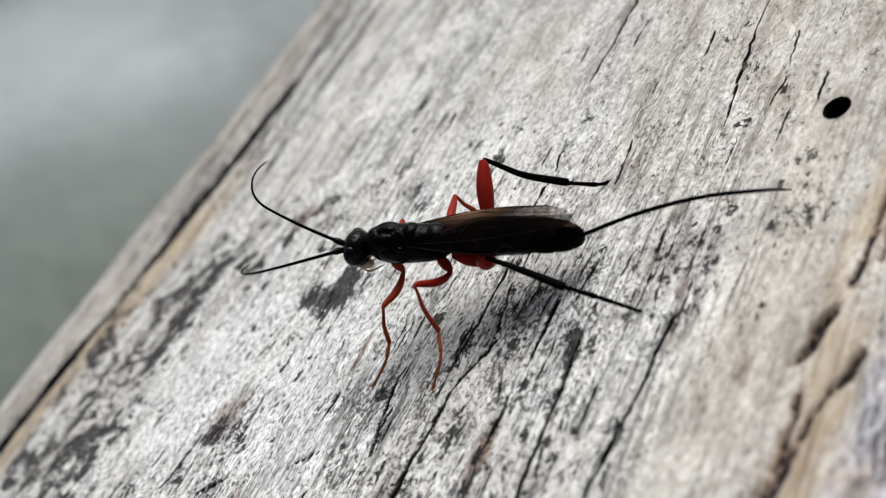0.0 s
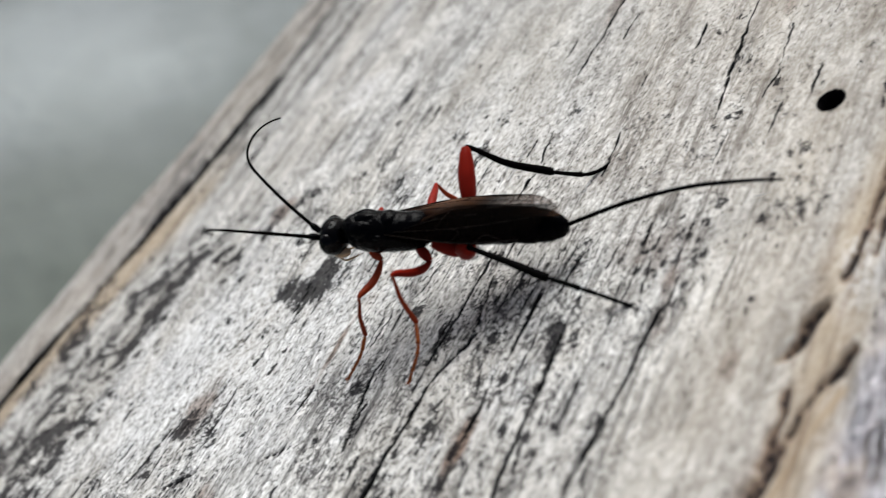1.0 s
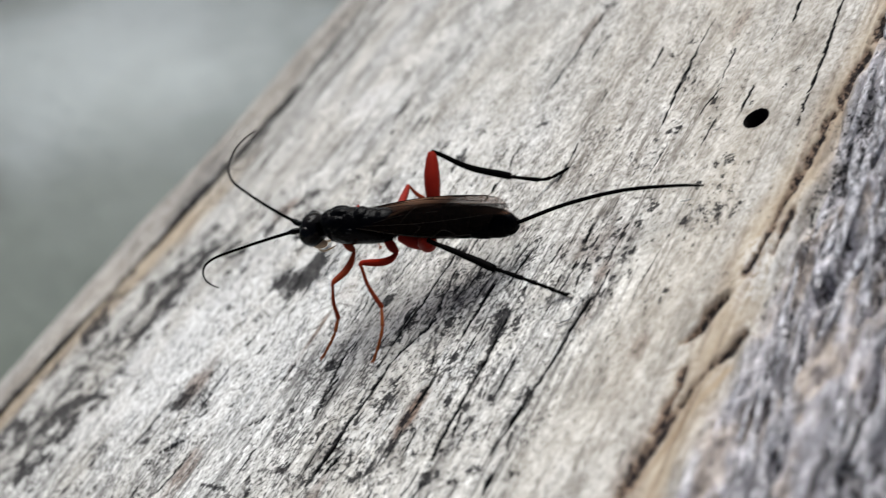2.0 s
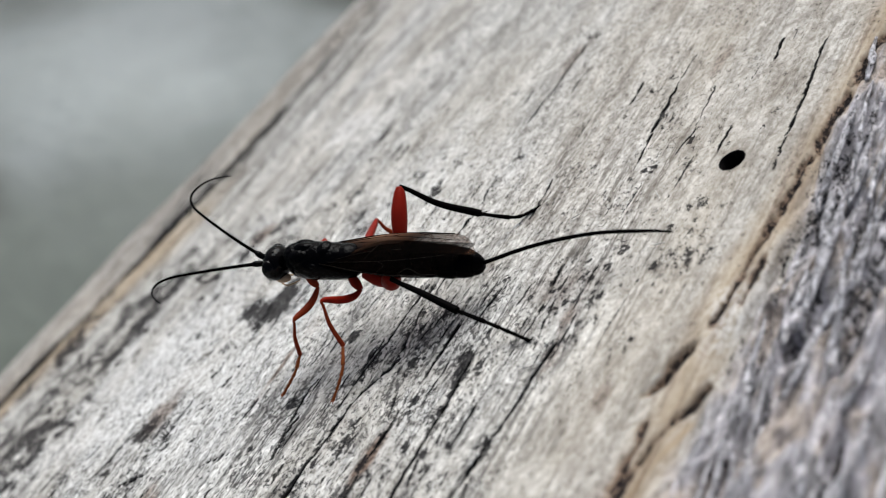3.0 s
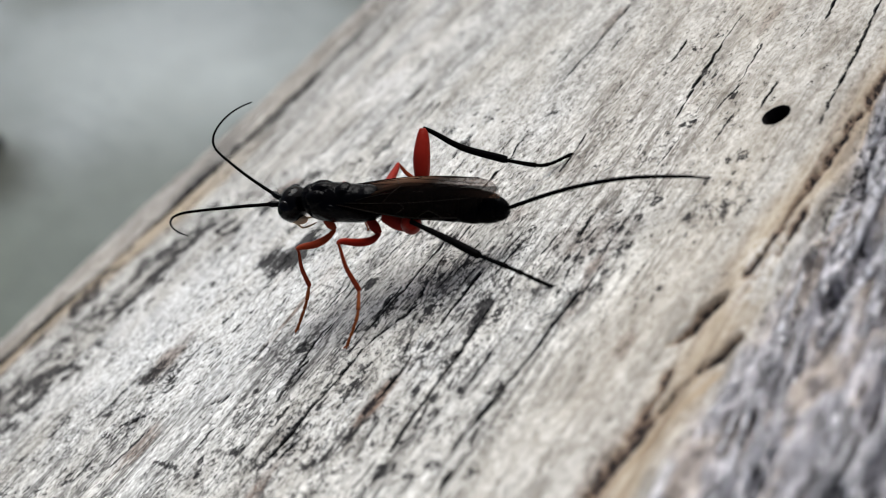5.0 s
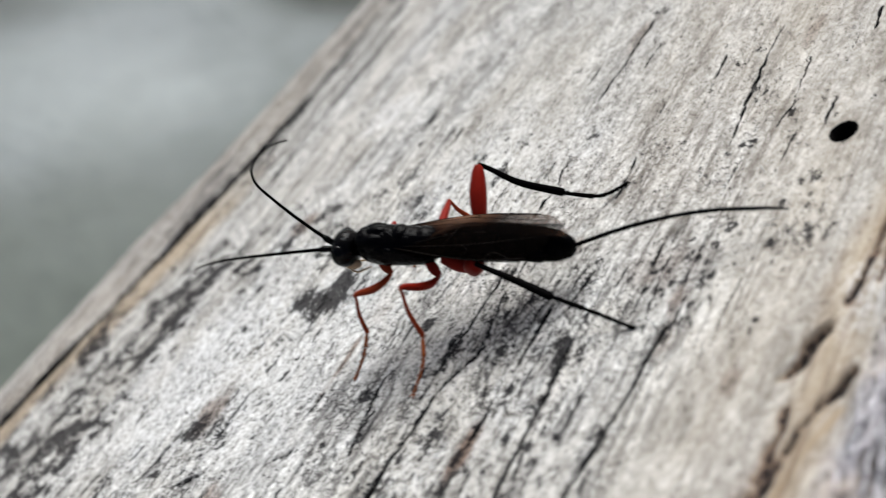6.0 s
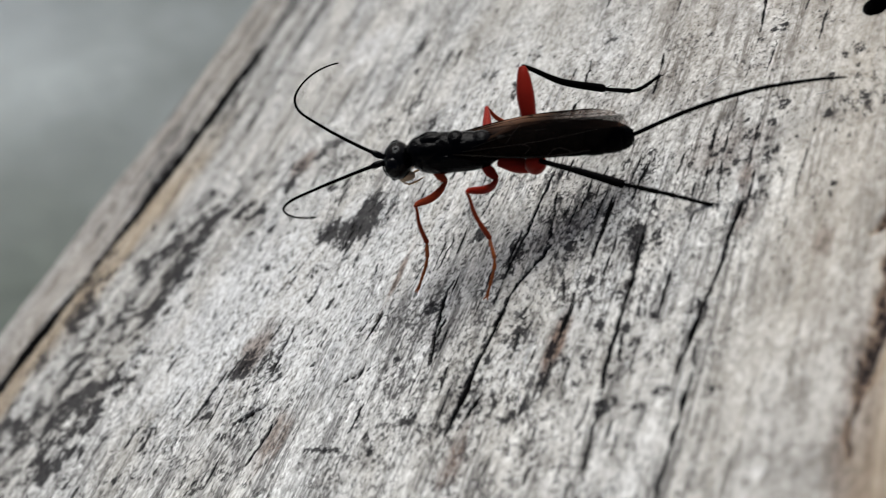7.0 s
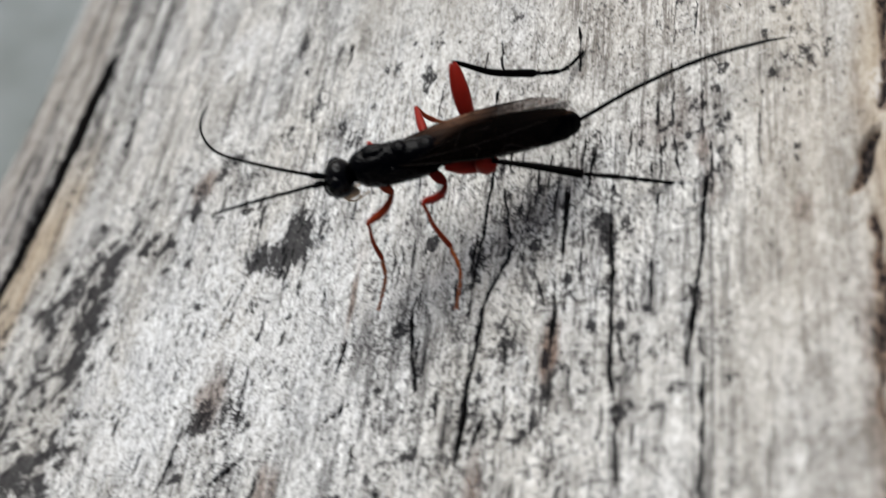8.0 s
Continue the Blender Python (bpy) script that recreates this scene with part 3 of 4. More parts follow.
    stain_shade = np.maximum(stain_shade, (0.22 + 0.26 * cloud) * smooth(-X, 10, 18) * smooth(X, -34, -24) * smooth(-8 - Y, -1, 5))
    stain_shade = np.maximum(stain_shade, 0.05 * smooth(-X, -10, 2) * smooth(X, -12, -7) * smooth(7 - Y, 0, 9))
    # long weathered lines of grain towards the far edge
    grain = smooth(fbm(X * 0.55, Y * 0.03, 119, 4), 0.50, 0.66)
    stain_shade = np.maximum(stain_shade, 0.72 * smooth(fbm(X * 0.8, Y * 0.025, 123, 4), 0.50, 0.64) * smooth(-X, 41, 47) * smooth(Y, 6, 14))
    stain_shade = np.maximum(stain_shade, (0.16 + 0.40 * grain) * smooth(-X, 22, 36) * smooth(Y, 8, 20))
    clean = np.clip(smooth(X, 8, 15) * (1 - 0.8 * right) + 0.35 * smooth(-X, 44, 60) + 0.8 * smooth(Y, 6, 17) * smooth(X, -26, -12), 0, 1) * (0.55 + 0.6 * fbm(X * 0.25, Y * 0.12, 171))
    stain_shade = stain_shade * (1 - 0.28 * clean * (X < 15.2))
    # above 1 the mask paints black shade inside cracks, the split and the hole
    stain_shade = np.maximum(stain_shade, 2.0 * smooth(crack, 0.05, 0.62))
    mould = 0.12 * smooth(-X, 8, 20) + 0.30 * smooth(X, -13, -6) * smooth(9 - X, 0, 6) * smooth(6 - Y, 0, 9) + 0.25 * smooth(3.5 - np.hypot((X - 1.5) / 1.5, (Y + 4.5) / 1.6), 0, 3) - 0.35 * smooth(X, 9, 14) + 0.3 * smooth(2.6 - np.hypot((X - 13.8) / 0.9, Y - 2.6), 0, 1.6)
    warm = np.maximum(0.80 * np.exp(-((X - seam - 0.5) / 1.3) ** 2), 0.80 * smooth(X - split_x, 0.0, 0.8) * (1 - smooth(X - split_x + 3.0 * (fbm(X * 0.5, Y * 0.2, 87) - 0.5), 5.0, 9.0)) * smooth(26 - Y, 0, 14))
    warm = np.maximum(warm, 0.24 * smooth(X, 8.5, 13.5) * (1 - right) * (0.4 + 0.8 * fbm(X * 0.3, Y * 0.12, 121)))
    warm = np.maximum(warm, 0.20 * smooth(X, -8, 6) * smooth(Y, -3, 8) * (1 - right))
    warm = np.maximum(warm, 0.06 * smooth(split_x - X, 0.5, 2))
    warm = np.maximum(warm * (1 - 0.85 * smooth(X, 17.6, 18.4)), 0.85 * smooth(recess_tone, 0.05, 0.4) * (X < 18))
    strip = (X - 15.9 - 0.28 * (Y + 11.4) - 0.15) / 0.30
    warm = np.maximum(warm, 0.95 * np.exp(-strip ** 2) * smooth(Y, -15, -12) * smooth(-5.6 - Y, 0, 1.2))
    rust = spot_mask(X, Y, [(-9.55, -4.3, 0.16, 1.9, 0.9), (-9.3, -1.3, 0.5, 0.6, 0.30), (2.2, -9.9, 0.36, 1.1, 1.0), (-25.5, 9.0, 0.9, 1.1, 0.8), (-19.0, -7.9, 1.0, 1.3, 0.7), (-13.1, -14.3, 0.4, 1.2, 0.8), (-12.4, -14.4, 0.3, 1.0, 0.6), (9.0, -1.3, 0.35, 0.9, 0.7), (9.3, -3.4, 0.3, 0.8, 0.5), (12.9, -5.8, 0.35, 0.6, 0.55), (-2.8, 20.4, 0.4, 1.3, 0.5), (9.1, 17.6, 0.3, 1.2, 0.45), (-0.9, -15.6, 0.4, 1.2, 0.6), (7.4, 0.6, 1.6, 1.0, 0.35), (2.0, 2.6, 0.4, 0.4, 0.4), (15.3, -14.0, 0.5, 4.0, 0.55)], 141)
    rust = np.maximum(rust, 0.30 * smooth(split_x - X, 0.3, 1.5) * (0.4 + 0.9 * fbm(X * 0.5, Y * 0.05, 145)))
    rust = np.maximum(rust, 0.95 * smooth(recess_tone, 0.08, 0.55) * (X < 18))
    # brown fibres beside the seam
    fibre = smooth(fbm((X + 0.02 * Y) * 4.5, Y * 0.10, 147, 3), 0.50, 0.64)
    rust = np.maximum(rust, 0.55 * fibre * np.exp(-((X - seam - 0.2) / 0.9) ** 2))
    pale = spot_mask(X, Y, [(-25.9, 21.1, 2.2, 1.6, 1.0), (-10.5, -1.5, 2.0, 1.8, 0.6), (-22.0, -4.5, 7.0, 6.5, 0.9), (-15.0, -6.0, 5.0, 4.0, 0.6), (16.7, -1.2, 0.6, 1.6, 0.7), (-8.5, 8.0, 5.0, 6.0, 0.5), (-12.0, -10.4, 2.6, 1.6, 0.6), (0.4, -11.0, 1.2, 1.0, 0.5), (3.2, -7.6, 1.2, 1.4, 0.5)], 151)
    # bend the sheet round the trunk
    ang = (X - TRUNK_X) / TRUNK_R
    r = TRUNK_R + h
    top = np.stack([TRUNK_X + r * np.sin(ang), Y, -TRUNK_R + r * np.cos(ang)], -1)
    # the rest of the round, coarse
    a0, a1 = (xs[-1] - TRUNK_X) / TRUNK_R, (xs[0] - TRUNK_X) / TRUNK_R + 2 * math.pi
    rest = np.linspace(a0, a1, 70)[1:-1]
    A, Yr = np.meshgrid(rest, ys, indexing="ij")
    rr = TRUNK_R + 3.0 * (fbm(A * 60, Yr * 0.02, 161, 3) - 0.5) - 12.0 * np.exp(-(a1 - A) * 9)
    under = np.stack([TRUNK_X + rr * np.sin(A), Yr, -TRUNK_R + rr * np.cos(A)], -1)
    verts = np.concatenate([top, under], 0)
    n, k = verts.shape[:2]
    idx = np.arange(n * k).reshape(n, k)
    nxt = np.roll(idx, -1, axis=0)
    faces = np.stack([idx[:, :-1], nxt[:, :-1], nxt[:, 1:], idx[:, 1:]], -1).reshape(-1, 4)
    me = bpy.data.meshes.new("tree_trunk")
    me.vertices.add(n * k)
    me.vertices.foreach_set("co", (verts.reshape(-1, 3) * MM).ravel())
    caps = [idx[:, 0], idx[::-1, -1]]
    loops = np.concatenate([faces.ravel(), *caps])
    me.loops.add(len(loops))
    me.loops.foreach_set("vertex_index", loops)
    me.polygons.add(len(faces) + 2)
    starts = np.concatenate([np.arange(len(faces)) * 4, [len(faces) * 4, len(faces) * 4 + n]])
    me.polygons.foreach_set("loop_start", starts)
    me.polygons.foreach_set("use_smooth", [True] * len(faces) + [False] * 2)
    me.update(calc_edges=True)
    for name, mask in (("stain_shade", stain_shade), ("clean", clean), ("mould", mould), ("warm", warm), ("rust", rust), ("pale", pale), ("far", 0.8 * smooth(-X, 17, 32) * smooth(30 - Y, 0, 16)), ("torn", right * smooth(X + 0.6 * value_noise(Y * 0.5, Y * 0, 67), 17.5, 18.6))):
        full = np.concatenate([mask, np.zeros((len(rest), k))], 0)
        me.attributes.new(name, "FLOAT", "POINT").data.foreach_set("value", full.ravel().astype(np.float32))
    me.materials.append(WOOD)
    ob = new("tree_trunk", me)
    ob.matrix_world = LOG
    return tagged(ob, "fallen barkless trunk, grey weathered wood with long cracks", "log")


trunk = build_trunk()


# loose fibres and torn strips that still cling to the trunk
def splinter(x, y, z, length, wide, thick, turn, lift, mat, name, label, seed):
    rng = random.Random(seed)
    rows = []
    for k in range(7):
        f = k / 6
        bend = 0.12 * length * math.sin(2.2 * f + rng.random()) * rng.uniform(-1, 1)
        taper = 0.25 + 0.75 * math.sin(math.pi * min(0.97, f + 0.06)) ** 0.7
        a = radians(turn)
        px, py = length * f * math.sin(a) + bend * 0.3 * math.cos(a), length * f * math.cos(a)
        drop = ((x + px - TRUNK_X) ** 2) / (2 * TRUNK_R)
        rows.append((x + px, y + py, z - drop + lift * f * f + 0.3 * bend, wide * taper * rng.uniform(0.8, 1.2), thick * taper))
    ob = part(name, tube(rows, 18, 8), mat, trunk, label)
    return ob


def fibre_material(name, base):
    m, t, b = material(name, 0.8, base)
    n = noise_tex(t, (5.0, 0.6, 5.0), 4, 0.65)
    t.links.new(ramp(t, n, (0.36, tuple(0.35 * c for c in base)), (0.6, base)), b.inputs["Base Color"])
    bump(t, b, n, 0.8, 0.0002)
    b.inputs["Specular IOR Level"].default_value = 0.05
    return m


def torn_material():
    m, t, b = material("torn_blue_grey_wood", 0.85)
    n = noise_tex(t, (4.0, 1.5, 4.0), 5, 0.72, 0.8)
    t.links.new(ramp(t, n, (0.38, (0.05, 0.048, 0.050)), (0.48, (0.36, 0.35, 0.365)), (0.60, (0.80, 0.79, 0.83))), b.inputs["Base Color"])
    bump(t, b, n, 1.0, 0.0003)
    b.inputs["Specular IOR Level"].default_value = 0.05
    return m


PALE_FIBRE = fibre_material("pale_wood_fibre", (0.78, 0.76, 0.72))
GREY_FIBRE = torn_material()
for n, (x, y, length, turn) in enumerate(((8.3, -3.9, 1.3, 40), (8.7, -3.2, 1.0, -60), (8.0, -4.6, 0.9, 80), (-13.0, -0.6, 0.9, 70), (-12.2, -1.4, 0.7, 20), (-6.0, 5.5, 1.1, -30), (5.6, 5.2, 0.8, 60), (10.4, 6.2, 0.7, -40), (1.5, -13.0, 1.1, -15), (-9.5, 4.4, 1.0, 55), (-13.3, 8.6, 1.2, 60), (-12.0, 8.3, 1.0, 100), (-11.7, 14.8, 1.0, 80), (-9.2, 14.4, 0.8, 60), (-12.6, 0.0, 1.1, 110), (-12.9, 0.4, 0.8, 40), (-12.8, 3.0, 0.9, 75), (8.0, -4.7, 1.2, 70), (11.3, 3.0, 0.9, 90))):
    splinter(x, y, 0.12, length, 0.035, 0.03, turn, 0.12, PALE_FIBRE, "loose_fibre", "fine pale wood fibre", 300 + n)
for n in range(64):
    rng = random.Random(400 + n)
    x = 17.9 + 9.0 * rng.random()
    y = rng.uniform(-15, 22)
    splinter(x, y, rng.uniform(-0.1, 0.45), rng.uniform(3, 9), rng.uniform(0.07, 0.24), rng.uniform(0.06, 0.2), rng.uniform(-12, 9), rng.uniform(-0.4, 0.3), GREY_FIBRE, "torn_strip", "torn blue-grey wood strip", 500 + n)


# ---- the ground ----
def build_ground():
    xs = np.concatenate([np.linspace(-400, -3, 12), np.linspace(-2, -0.85, 24), np.linspace(-0.8, -0.2, 61), np.linspace(-0.15, 1, 24), np.linspace(2, 400, 12)])
    ys = np.concatenate([np.linspace(-400, -3, 12), np.linspace(-1, 0.05, 22), np.linspace(0.06, 0.7, 65), np.linspace(0.75, 2, 26), np.linspace(3, 400, 12)])
    X, Y = np.meshgrid(xs, ys, indexing="ij")
    Z = 0.03 * (fbm(X * 3, Y * 3, 201, 3) - 0.5) - 0.012
    n, k = X.shape
    idx = np.arange(n * k).reshape(n, k)
    faces = np.stack([idx[:-1, :-1], idx[1:, :-1], idx[1:, 1:], idx[:-1, 1:]], -1).reshape(-1, 4)
    me = bpy.data.meshes.new("ground")
    me.from_pydata(np.stack([X, Y, Z], -1).reshape(-1, 3).tolist(), [], faces.tolist())
    me.polygons.foreach_set("use_smooth", [True] * len(me.polygons))
    moss = 1 - smooth(Y - 0.6 * X + 0.12 * (fbm(X * 9, Y * 9, 205, 3) - 0.5), 0.40, 0.72)
    away = smooth(np.hypot(X, Y), 0.9, 2.0)
    moss = moss * (1 - away) + 0.4 * away
    # a dark wet hollow, rotten litter, and dry pale earth
    rag = 0.5 * (fbm(X * 26, Y * 26, 211, 3) - 0.5)
    wet = 0.9 * (1 - smooth(np.hypot((X + 0.412) / 0.060, (Y - 0.530) / 0.040) + rag, 0.4, 1.3))
    wet = np.maximum(wet, 1.0 * (1 - smooth(np.hypot((X + 0.550) / 0.048, (Y - 0.236) / 0.034) + 1.6 * rag, 0.3, 1.3)))
    wet = np.maximum(wet, 0.45 * (1 - smooth(np.hypot((X + 0.66) / 0.07, (Y - 0.43) / 0.05) + rag, 0.3, 1.4)))
    dry = (1 - smooth(np.hypot((X + 0.52) / 0.10, (Y - 0.365) / 0.065) + rag, 0.2, 1.4)) + 0.5 * (1 - smooth(np.hypot((X + 0.44) / 0.05, (Y - 0.41) / 0.05) + rag, 0.2, 1.4))
    me.attributes.new("wet", "FLOAT", "POINT").data.foreach_set("value", wet.ravel().astype(np.float32))
    me.attributes.new("dry", "FLOAT", "POINT").data.foreach_set("value", dry.ravel().astype(np.float32))
    me.attributes.new("moss", "FLOAT", "POINT").data.foreach_set("value", moss.ravel().astype(np.float32))
    me.materials.append(GROUND)
    return tagged(new("ground", me), "bare grey-green ground far below the trunk", "ground", kind="structure")


build_ground()


def bark_piece(x, y, size, turn, seed):
    """A curled, torn flake of dark bark."""
    bm = bmesh.new()
    n, k = 18, 10
    grid = []
    for i in range(n + 1):
        row = []
        for j in range(k + 1):
            u, v = i / n - 0.5, j / k - 0.5
            edge = 1 - 0.15 * noise.noise((3 * u + seed, 3 * v, 0.5))
            z = size[2] * (1 - 3.2 * v * v) + 0.006 * noise.noise((9 * u, 9 * v, seed))
            row.append(bm.verts.new((size[0] * u * edge, size[1] * v * edge * (1 - 1.4 * u * u), z)))
        grid.append(row)
    for a, b in zip(grid, grid[1:]):
        for j in range(k):
            bm.faces.new((a[j], a[j + 1], b[j + 1], b[j]))
    bmesh.ops.solidify(bm, geom=bm.faces[:], thickness=0.008)
    ob = part("bark_piece", bm, BARK)
    ob.matrix_world = pose(x, y, -0.012, 0, 0, turn)
    return tagged(ob, "dark rotten piece of bark lying on the ground", "bark", "bark pieces on the ground")


bark_piece(-0.412, 0.560, (0.11, 0.05, 0.018), 35, 3)
bark_piece(-0.580, 0.222, (0.09, 0.06, 0.020), 70, 8)

# ---- the wasp, in millimetres on the face of the trunk ----
HEAD = Vector((-6.26, -2.42, 5.25))
BACK = Vector((0.9128, 0.2615, -0.3137))     # from the head to the tail
SIDE = Vector((-0.2754, 0.9613, 0.0))        # to the wasp's right
UPW = Vector((0.3016, 0.0864, 0.9495))
AXES = (BACK, SIDE, UPW)


def body(s, side=0.0, up=0.0):
    return HEAD + BACK * s + SIDE * side + UPW * up


def along(rows):
    """Rows of s, side, up, half width, half height into places."""
    return [(*body(s, a, b), w, h) for s, a, b, w, h in rows]


wasp = tagged(new("wasp"), "slender black parasitic wasp, red legs, standing on weathered wood", "wasp")
wasp.matrix_world = LOG


def build_body():
    head = part("head", ball(body(0, 0, 0.02), (0.72, 1.0, 0.86), AXES), BLACK, wasp, "glossy black head")
    for side in (-1, 1):
        part("eye", ball(body(-0.10, 0.66 * side, 0.10), (0.44, 0.40, 0.58), AXES, 18, 12), EYE, head, "shiny black compound eye")
    part("face", ball(body(-0.45, 0, -0.25), (0.38, 0.55, 0.55), AXES, 16, 12), BLACK, head)
    for side in (-1, 1):
        part("mandible", tube(along([(-0.35, 0.3 * side, -0.75, 0.14, 0.12), (-0.4, 0.12 * side, -0.98, 0.1, 0.1), (-0.4, 0.0, -1.05, 0.03, 0.03)]), 8, 8), BLACK, head)
        part("palp", tube(along([(-0.15, 0.25 * side, -0.85, 0.05, 0.05), (0.25, 0.4 * side, -1.15, 0.045, 0.045), (0.75, 0.42 * side, -1.0, 0.05, 0.05), (1.15, 0.38 * side, -0.82, 0.02, 0.02)]), 12, 8), CREAM, head, "pale mouth palp")
        part("cheek", ball(body(0.30, 0.46 * side, -0.60), (0.46, 0.26, 0.25), AXES, 14, 10), CREAM, head, "cream cheek patch")
    for off in ((-0.05, 0, 0.80), (0.08, 0.16, 0.82), (0.08, -0.16, 0.82)):
        part("ocellus", ball(body(*off), (0.09, 0.09, 0.08), AXES, 10, 8), EYE, head)
    thorax = part("thorax", tube(along([(0.50, 0, 0.0, 0.22, 0.25), (0.85, 0, 0.04, 0.54, 0.54), (1.3, 0, 0.10, 0.82, 0.82), (2.0, 0, 0.16, 0.98, 0.98), (2.9, 0, 0.14, 0.96, 0.96), (3.8, 0, 0.10, 0.90, 0.92), (4.5, 0, 0.04, 0.68, 0.76), (5.0, 0, -0.12, 0.28, 0.34)]), 30, 24, UPW), PITTED, wasp, "black punctured thorax")
    for side in (-1, 0, 1):
        part("mesoscutum_lobe", ball(body(1.85 - 0.15 * abs(side), 0.40 * side, 0.66 - 0.14 * abs(side)), (0.85, 0.46, 0.60), AXES, 20, 14), PITTED, thorax)
    part("scutellum", ball(body(2.95, 0, 0.76), (0.52, 0.60, 0.48), AXES, 16, 12), PITTED, thorax)
    part("postscutellum", ball(body(3.55, 0, 0.62), (0.40, 0.56, 0.40), AXES, 14, 10), PITTED, thorax)
    part("propodeum", ball(body(4.1, 0, 0.45), (0.72, 0.74, 0.62), AXES, 20, 14), PITTED, thorax)
    for side in (-1, 1):
        part("wing_scale", ball(body(2.50, 0.90 * side, 0.52), (0.22, 0.12, 0.15), AXES, 14, 10), PITTED, thorax)
    part("pronotum", tube(along([(0.75, 0, 0.05, 0.52, 0.52), (1.0, 0, 0.18, 0.78, 0.78), (1.22, 0, 0.24, 0.86, 0.88), (1.35, 0, 0.2, 0.8, 0.8)]), 10, 20, UPW), PITTED, thorax)
    rows = [(4.6, 0, -0.10, 0.30, 0.34), (5.2, 0, 0.08, 0.54, 0.56), (6.1, 0, 0.22, 0.70, 0.66), (7.2, 0, 0.22, 0.80, 0.70), (8.5, 0, 0.18, 0.86, 0.77), (9.7, 0, 0.06, 0.80, 0.76), (10.6, 0, -0.04, 0.56, 0.62), (11.1, 0, -0.02, 0.22, 0.30)]
    abdomen = part("abdomen", tube(along(rows), 40, 24, UPW), BELLY, wasp, "black tapering abdomen")
    s = spline(along(rows), 80)
    for n in range(6):
        k = 18 + 10 * n
        ring = [(*s[j][:3], s[j][3] + g, s[j][4] + g) for j, g in ((k, 0.01), (k + 4, 0.035), (k + 8, 0.04), (k + 9, 0.0))]
        part("abdominal_segment", tube(ring, 8, 24, UPW), BELLY, abdomen)
    tip = body(11.0, 0, -0.02)
    part("ovipositor", tube([(*tip, 0.10, 0.10), (6.6, 1.25, 1.95, 0.10, 0.10), (9.4, 2.0, 1.75, 0.095, 0.095), (11.8, 2.6, 1.15, 0.08, 0.08), (12.94, 2.80, 0.80, 0.035, 0.035)], 40, 10), DARK_LEG, wasp, "long thin black ovipositor")


def wing_place(side, length, wide, lift, root, droop, u, v):
    """A place on the folded wing: u along it, v from its inner to its leading edge."""
    w = wide * (0.16 + 0.84 * math.sin(min(1.0, u * 1.7) * math.pi / 2)) * (1 - max(0.0, (u - 0.72) / 0.28) ** 2.4 * 0.93)
    fold = min(1.0, u / 0.45)
    fold = fold * fold * (3 - 2 * fold)
    off = side * (0.50 * (1 - fold) - 0.19 * wide * fold + w * v)
    sag = lift - droop * (max(0.0, abs(off) - 0.35)) ** 1.7 - 0.02 * math.sin(9 * u + 5 * v) - 0.45 * (1 - fold)
    return body(root + length * u, off, sag - 0.20 * u * u)


def wing(side, length, wide, lift, root, droop):
    """A forewing folded over the back: a thin sheet that sags over the abdomen's side."""
    bm = bmesh.new()
    amber = bm.verts.layers.float.new("amber")
    dense = bm.verts.layers.float.new("dense")
    n, k = 40, 14
    grid = []
    for i in range(n + 1):
        u = i / n
        row = []
        for j in range(k + 1):
            v = j / k
            row.append(bm.verts.new(wing_place(side, length, wide, lift, root, droop, u, v) * MM))
            row[-1][amber] = math.sin(math.pi * min(1.0, u / 0.62)) ** 1.5 * (v ** 1.5 if side > 0 else 0.004 + 0.10 * max(0.0, 1 - v / 0.42) * (0.5 + 0.5 * math.sin(12 * v + 2.5 * u)) ** 2)
            tip = max(0.0, (u - 0.55) / 0.45)
            if side > 0:
                row[-1][amber] += 0.28 * tip ** 0.7
            row[-1][dense] = 0.98 - (0.60 if side > 0 else 0.50) * tip ** 1.2
        grid.append(row)
    for a, b in zip(grid, grid[1:]):
        for j in range(k):
            bm.faces.new((a[j], a[j + 1], b[j + 1], b[j]))
    bmesh.ops.solidify(bm, geom=bm.faces[:], thickness=0.012 * MM)
    ob = part("wing", bm, WING, wasp, "smoky folded wing, amber near its root")

    def on_wing(u, v):
        return wing_place(side, length, wide, lift, root, droop, u, v) + UPW * 0.015

    for path, r in ((((0.0, 0.95), (0.3, 0.98), (0.55, 0.98), (0.8, 0.97)), 0.030), (((0.0, 0.6), (0.25, 0.66), (0.42, 0.72)), 0.018),
                    (((0.42, 0.98), (0.46, 0.80), (0.42, 0.72)), 0.016), (((0.05, 0.4), (0.3, 0.38), (0.55, 0.32)), 0.015),
                    (((0.42, 0.72), (0.60, 0.60), (0.85, 0.55)), 0.014), (((0.32, 0.66), (0.36, 0.38), (0.40, 0.1)), 0.014),
                    (((0.55, 0.98), (0.62, 0.82), (0.72, 0.96)), 0.022)):
        part("vein", tube([(*on_wing(u, v), r, r) for u, v in path], 14, 6, UPW), VEIN, ob)


